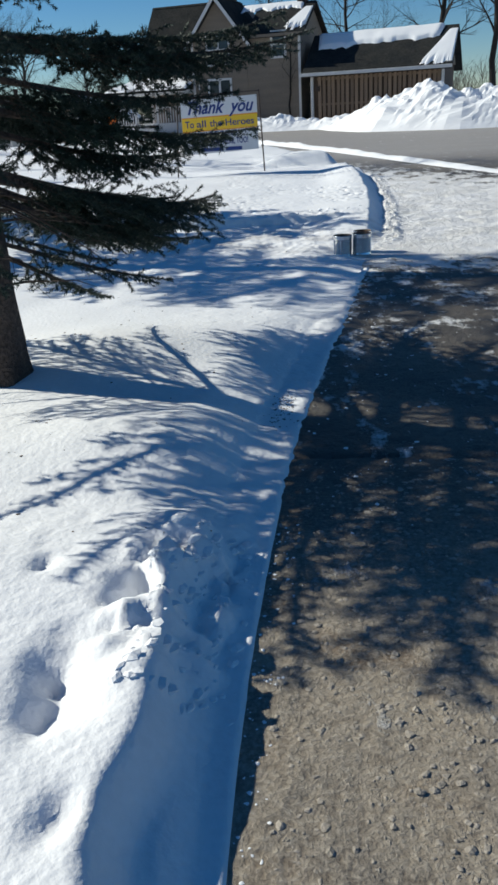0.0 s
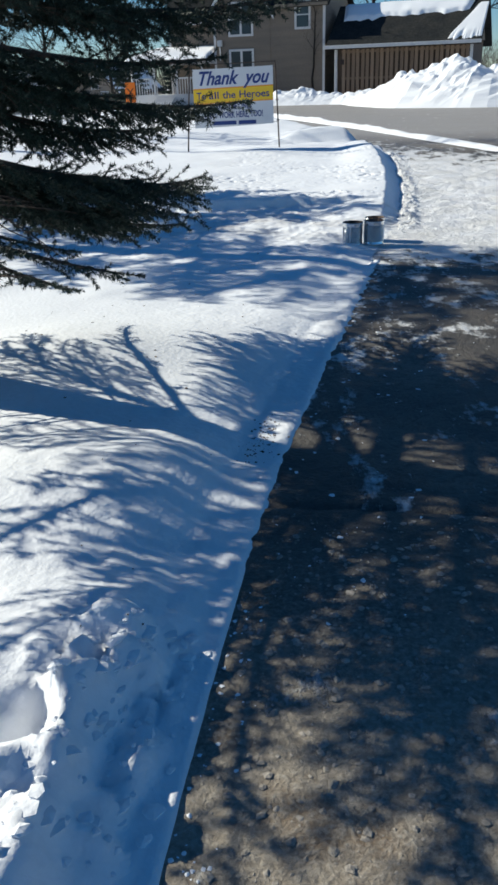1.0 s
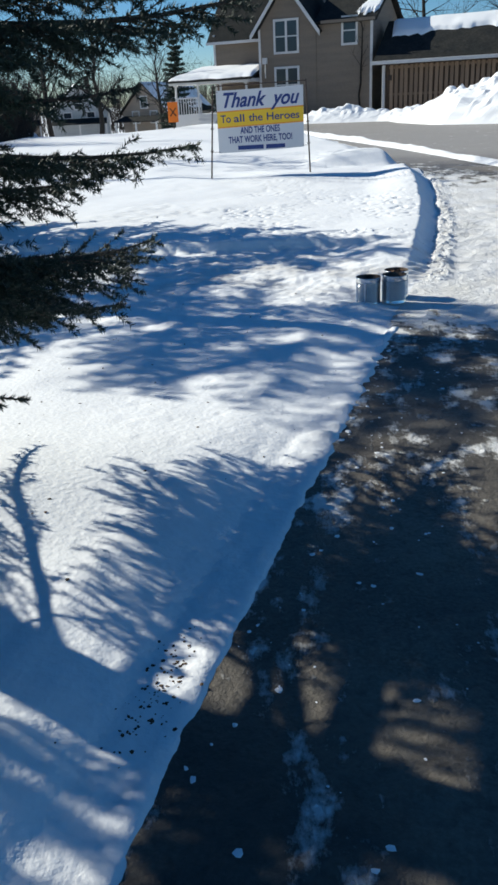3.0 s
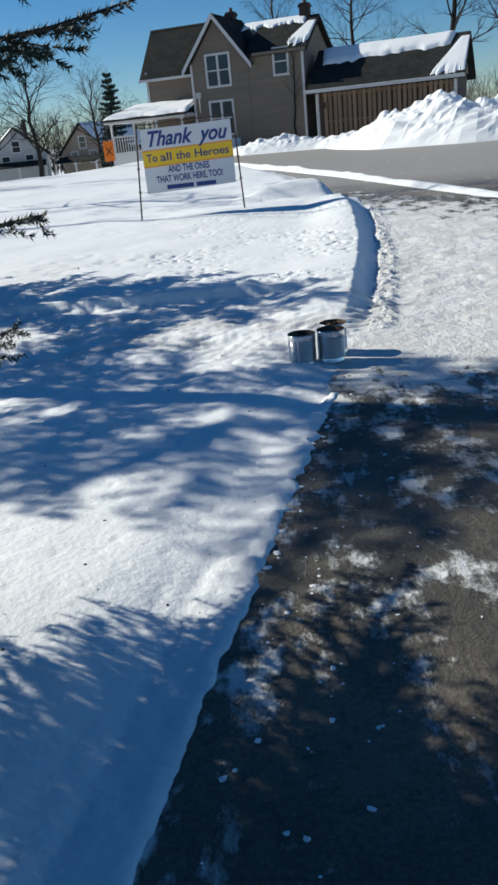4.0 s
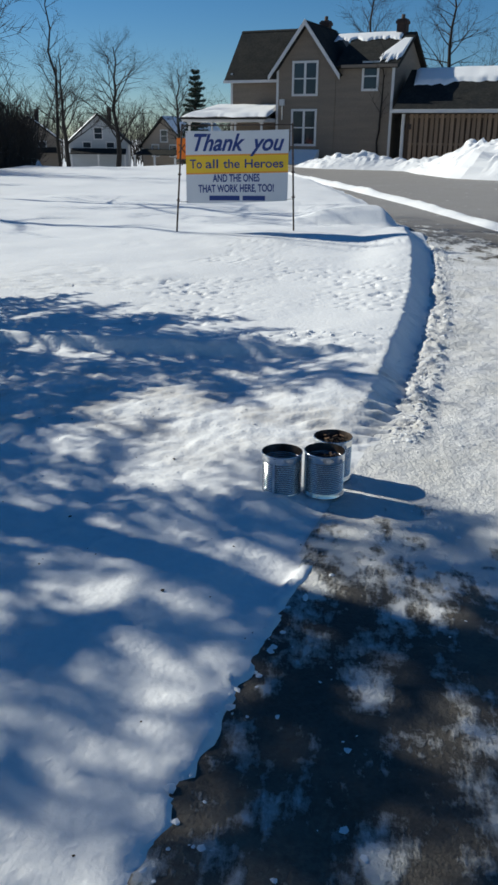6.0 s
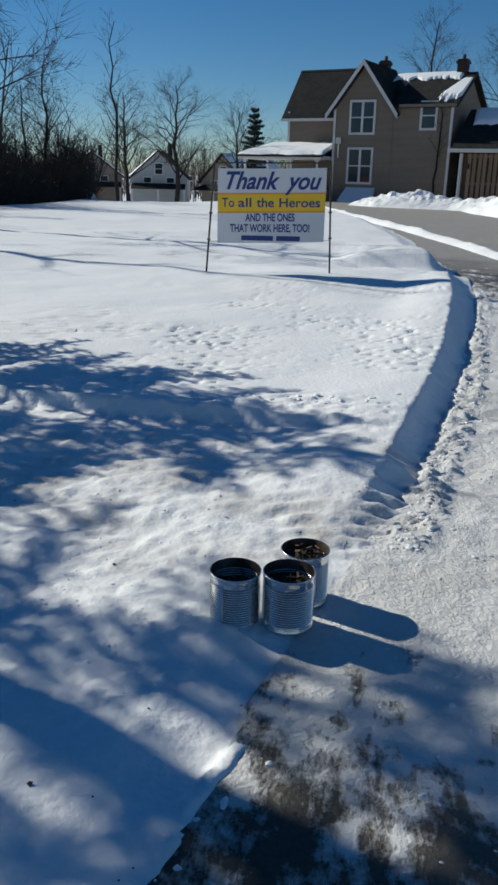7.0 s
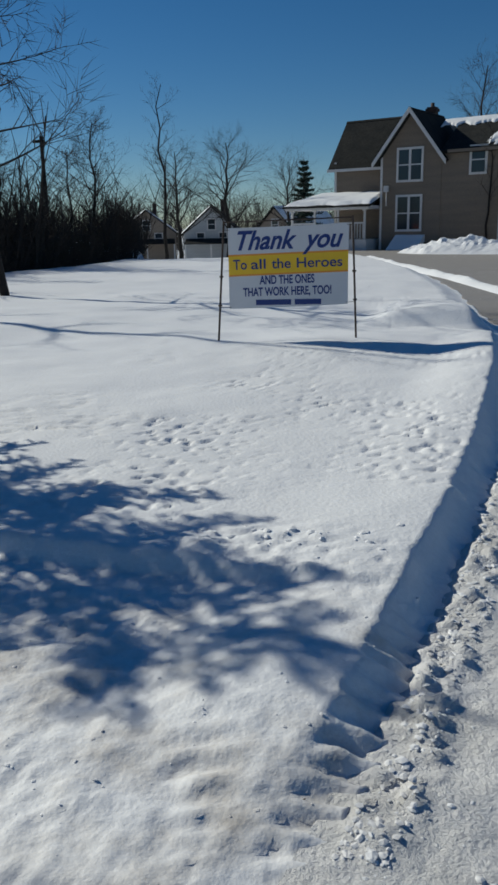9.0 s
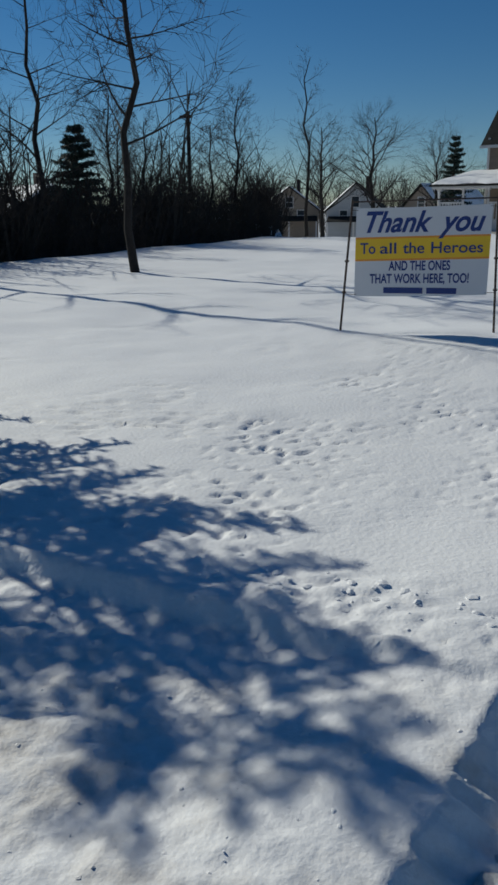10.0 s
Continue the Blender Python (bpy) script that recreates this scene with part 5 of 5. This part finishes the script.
far_house(-28.0, 96, -2.7, 12, 6.4, 9, 3.4, 6.2, PALE_SIDING, "pale blue-grey far house with snow on its roof", 2)
far_house(-20.0, 97, -2.7, -25, 6.0, 9, 3.2, 6.0, TAN_SIDING, "tan far house with a snowy porch among bare trees", 3)
far_house(-37.0, 98, -2.7, 20, 7.0, 9, 3.4, 6.0, TAN_SIDING, "brown far house with snow on its roof", 5)
far_house(-31.5, 46, -1.7, 60, 6.5, 9, 2.6, 4.3, SHADE_BOARD, "dark low house with snowy roof behind the thicket", 6)


def work_sign():
    W = thing("road_sign", pose(-5.9, 43.0, -0.1, 0, 0, 8), "orange warning panel on a short post beside the road", "sign")
    part("post", tube(bmesh.new(), (0, 0, -0.3), (0, 0, 1.5), 0.03, n=8), IRON, W)
    bm = bmesh.new()
    box(bm, -0.24, 0.24, -0.05, -0.03, 0.45, 1.35, 0.01)
    p = part("panel", bm, ORANGE, W, "orange panel")
    for a in (-1, 1):
        bm = bmesh.new()
        slab(bm, (-0.14 * a - 0.03, -0.056, 0.72), (-0.14 * a + 0.03, -0.056, 0.72), (0.14 * a + 0.03, -0.056 - 0.002 * a, 1.08), (0.14 * a - 0.03, -0.056 - 0.002 * a, 1.08), 0.003)
        part("mark", bm, BRICK, p)


work_sign()


def utility_pole():
    U = thing("utility_pole", pose(-20.3, 48.5, -1.8), "dark wooden utility pole above the thicket", "utility pole")
    part("pole", tube(bmesh.new(), (0, 0, -0.3), (0, 0, 8.1), 0.14, 0.1, 10), GREYBARK, U)
    bm = bmesh.new()
    box(bm, -0.5, 0.2, -0.06, 0.06, 7.75, 7.9)
    part("crossarm", bm, GREYBARK, U)


utility_pole()

# ---- loose matter on the ground ----
def settle(spots, mode):
    """Gives (x, y, size) rows the height of the drive, the lawn, or whichever lies there."""
    p = np.array(spots, float)
    on_lawn, on_drive = lawn_height(p[:, 0], p[:, 1]), drive_height(p[:, 0], p[:, 1])
    z = {"drive": on_drive, "lawn": on_lawn, "either": np.where(p[:, 0] < edge_x(p[:, 1]), on_lawn, on_drive)}[mode]
    return [tuple(r) for r in np.stack([p[:, 0], p[:, 1], z, p[:, 2]], -1)]


_r = random.Random(77)
stones = []
for _ in range(1500):
    y = _r.uniform(0.7, 2.9)
    x = float(edge_x(y)) + 0.05 + abs(_r.gauss(0.35, 0.25))
    stones.append((x, y, _r.choice((0.003, 0.003, 0.004, 0.005, 0.006, 0.008, 0.012))))
lumps("gravel", settle(stones, "drive"), STONE, "loose tan stones and crumbs on the dry pavement", "gravel", 1, flat=0.4)
chunks = []
for _ in range(150):
    y = _r.uniform(2.4, 7.2)
    x = float(edge_x(y)) + abs(_r.gauss(0.02, 0.35)) + 0.01
    chunks.append((x, y, _r.choice((0.003, 0.004, 0.005, 0.007, 0.011))))
for _ in range(1300):
    y = 7.75 + 8 * _r.random() ** 1.5
    x = float(edge_x(y)) + 0.005 + (0.13 + 0.02 * (y - 8)) * _r.random() ** 1.2
    chunks.append((x, y, 0.003 + 0.015 * _r.random() ** 2.5))
for _ in range(300):
    y = 7.7 + 8 * _r.random() ** 1.5
    chunks.append((float(edge_x(y)) + abs(_r.gauss(0.2, 0.2)), y, 0.003 + 0.010 * _r.random() ** 3))
for _ in range(40):
    y = _r.uniform(4.9, 6.4)
    x = float(edge_x(y)) + _r.uniform(-0.05, 0.05)
    chunks.append((x, y, _r.choice((0.006, 0.010, 0.015))))
for _ in range(120):
    y = _r.uniform(0.8, 2.5)
    x = float(edge_x(y)) + abs(_r.gauss(0.0, 0.045))
    chunks.append((x, y, _r.choice((0.002, 0.003, 0.004, 0.006))))
for _ in range(150):
    y = _r.uniform(1.6, 2.35)
    x = float(edge_x(y)) - _r.uniform(0.03, 0.28)
    chunks.append((x, y, _r.choice((0.006, 0.01, 0.016, 0.022))))
for _ in range(60):
    x, y = _r.gauss(0.75, 0.3), _r.gauss(9.38, 0.10)
    chunks.append((x, y, 0.006 + 0.022 * _r.random() ** 2))
for _ in range(900):
    y = _r.uniform(6.7, 9.3)
    x = _r.uniform(-1.6, 2.6)
    chunks.append((x, y, _r.choice((0.003, 0.004, 0.005, 0.008))))
lumps("snow_crumbs", settle(chunks, "either"), SNOW, "crumbled snow clods along the driveway edge", "snow", 2, flat=0.4)
bits = []
for _ in range(130):
    a, y = _r.gauss(0, 0.03), 3.47 + _r.gauss(0, 0.10)
    x = 0.17 + 0.2 * (y - 3.5) + a
    bits.append((x, y, _r.choice((0.002, 0.003, 0.004, 0.006))))
for _ in range(170):
    y = _r.uniform(2.2, 8.0)
    x = float(edge_x(y)) - _r.uniform(0.05, 2.2)
    bits.append((x, y, _r.choice((0.003, 0.004, 0.007))))
lumps("leaf_litter", settle(bits, "either"), LEAFLITTER, "dark dead leaf and cone scraps on the snow", "leaf litter", 3, flat=0.4)
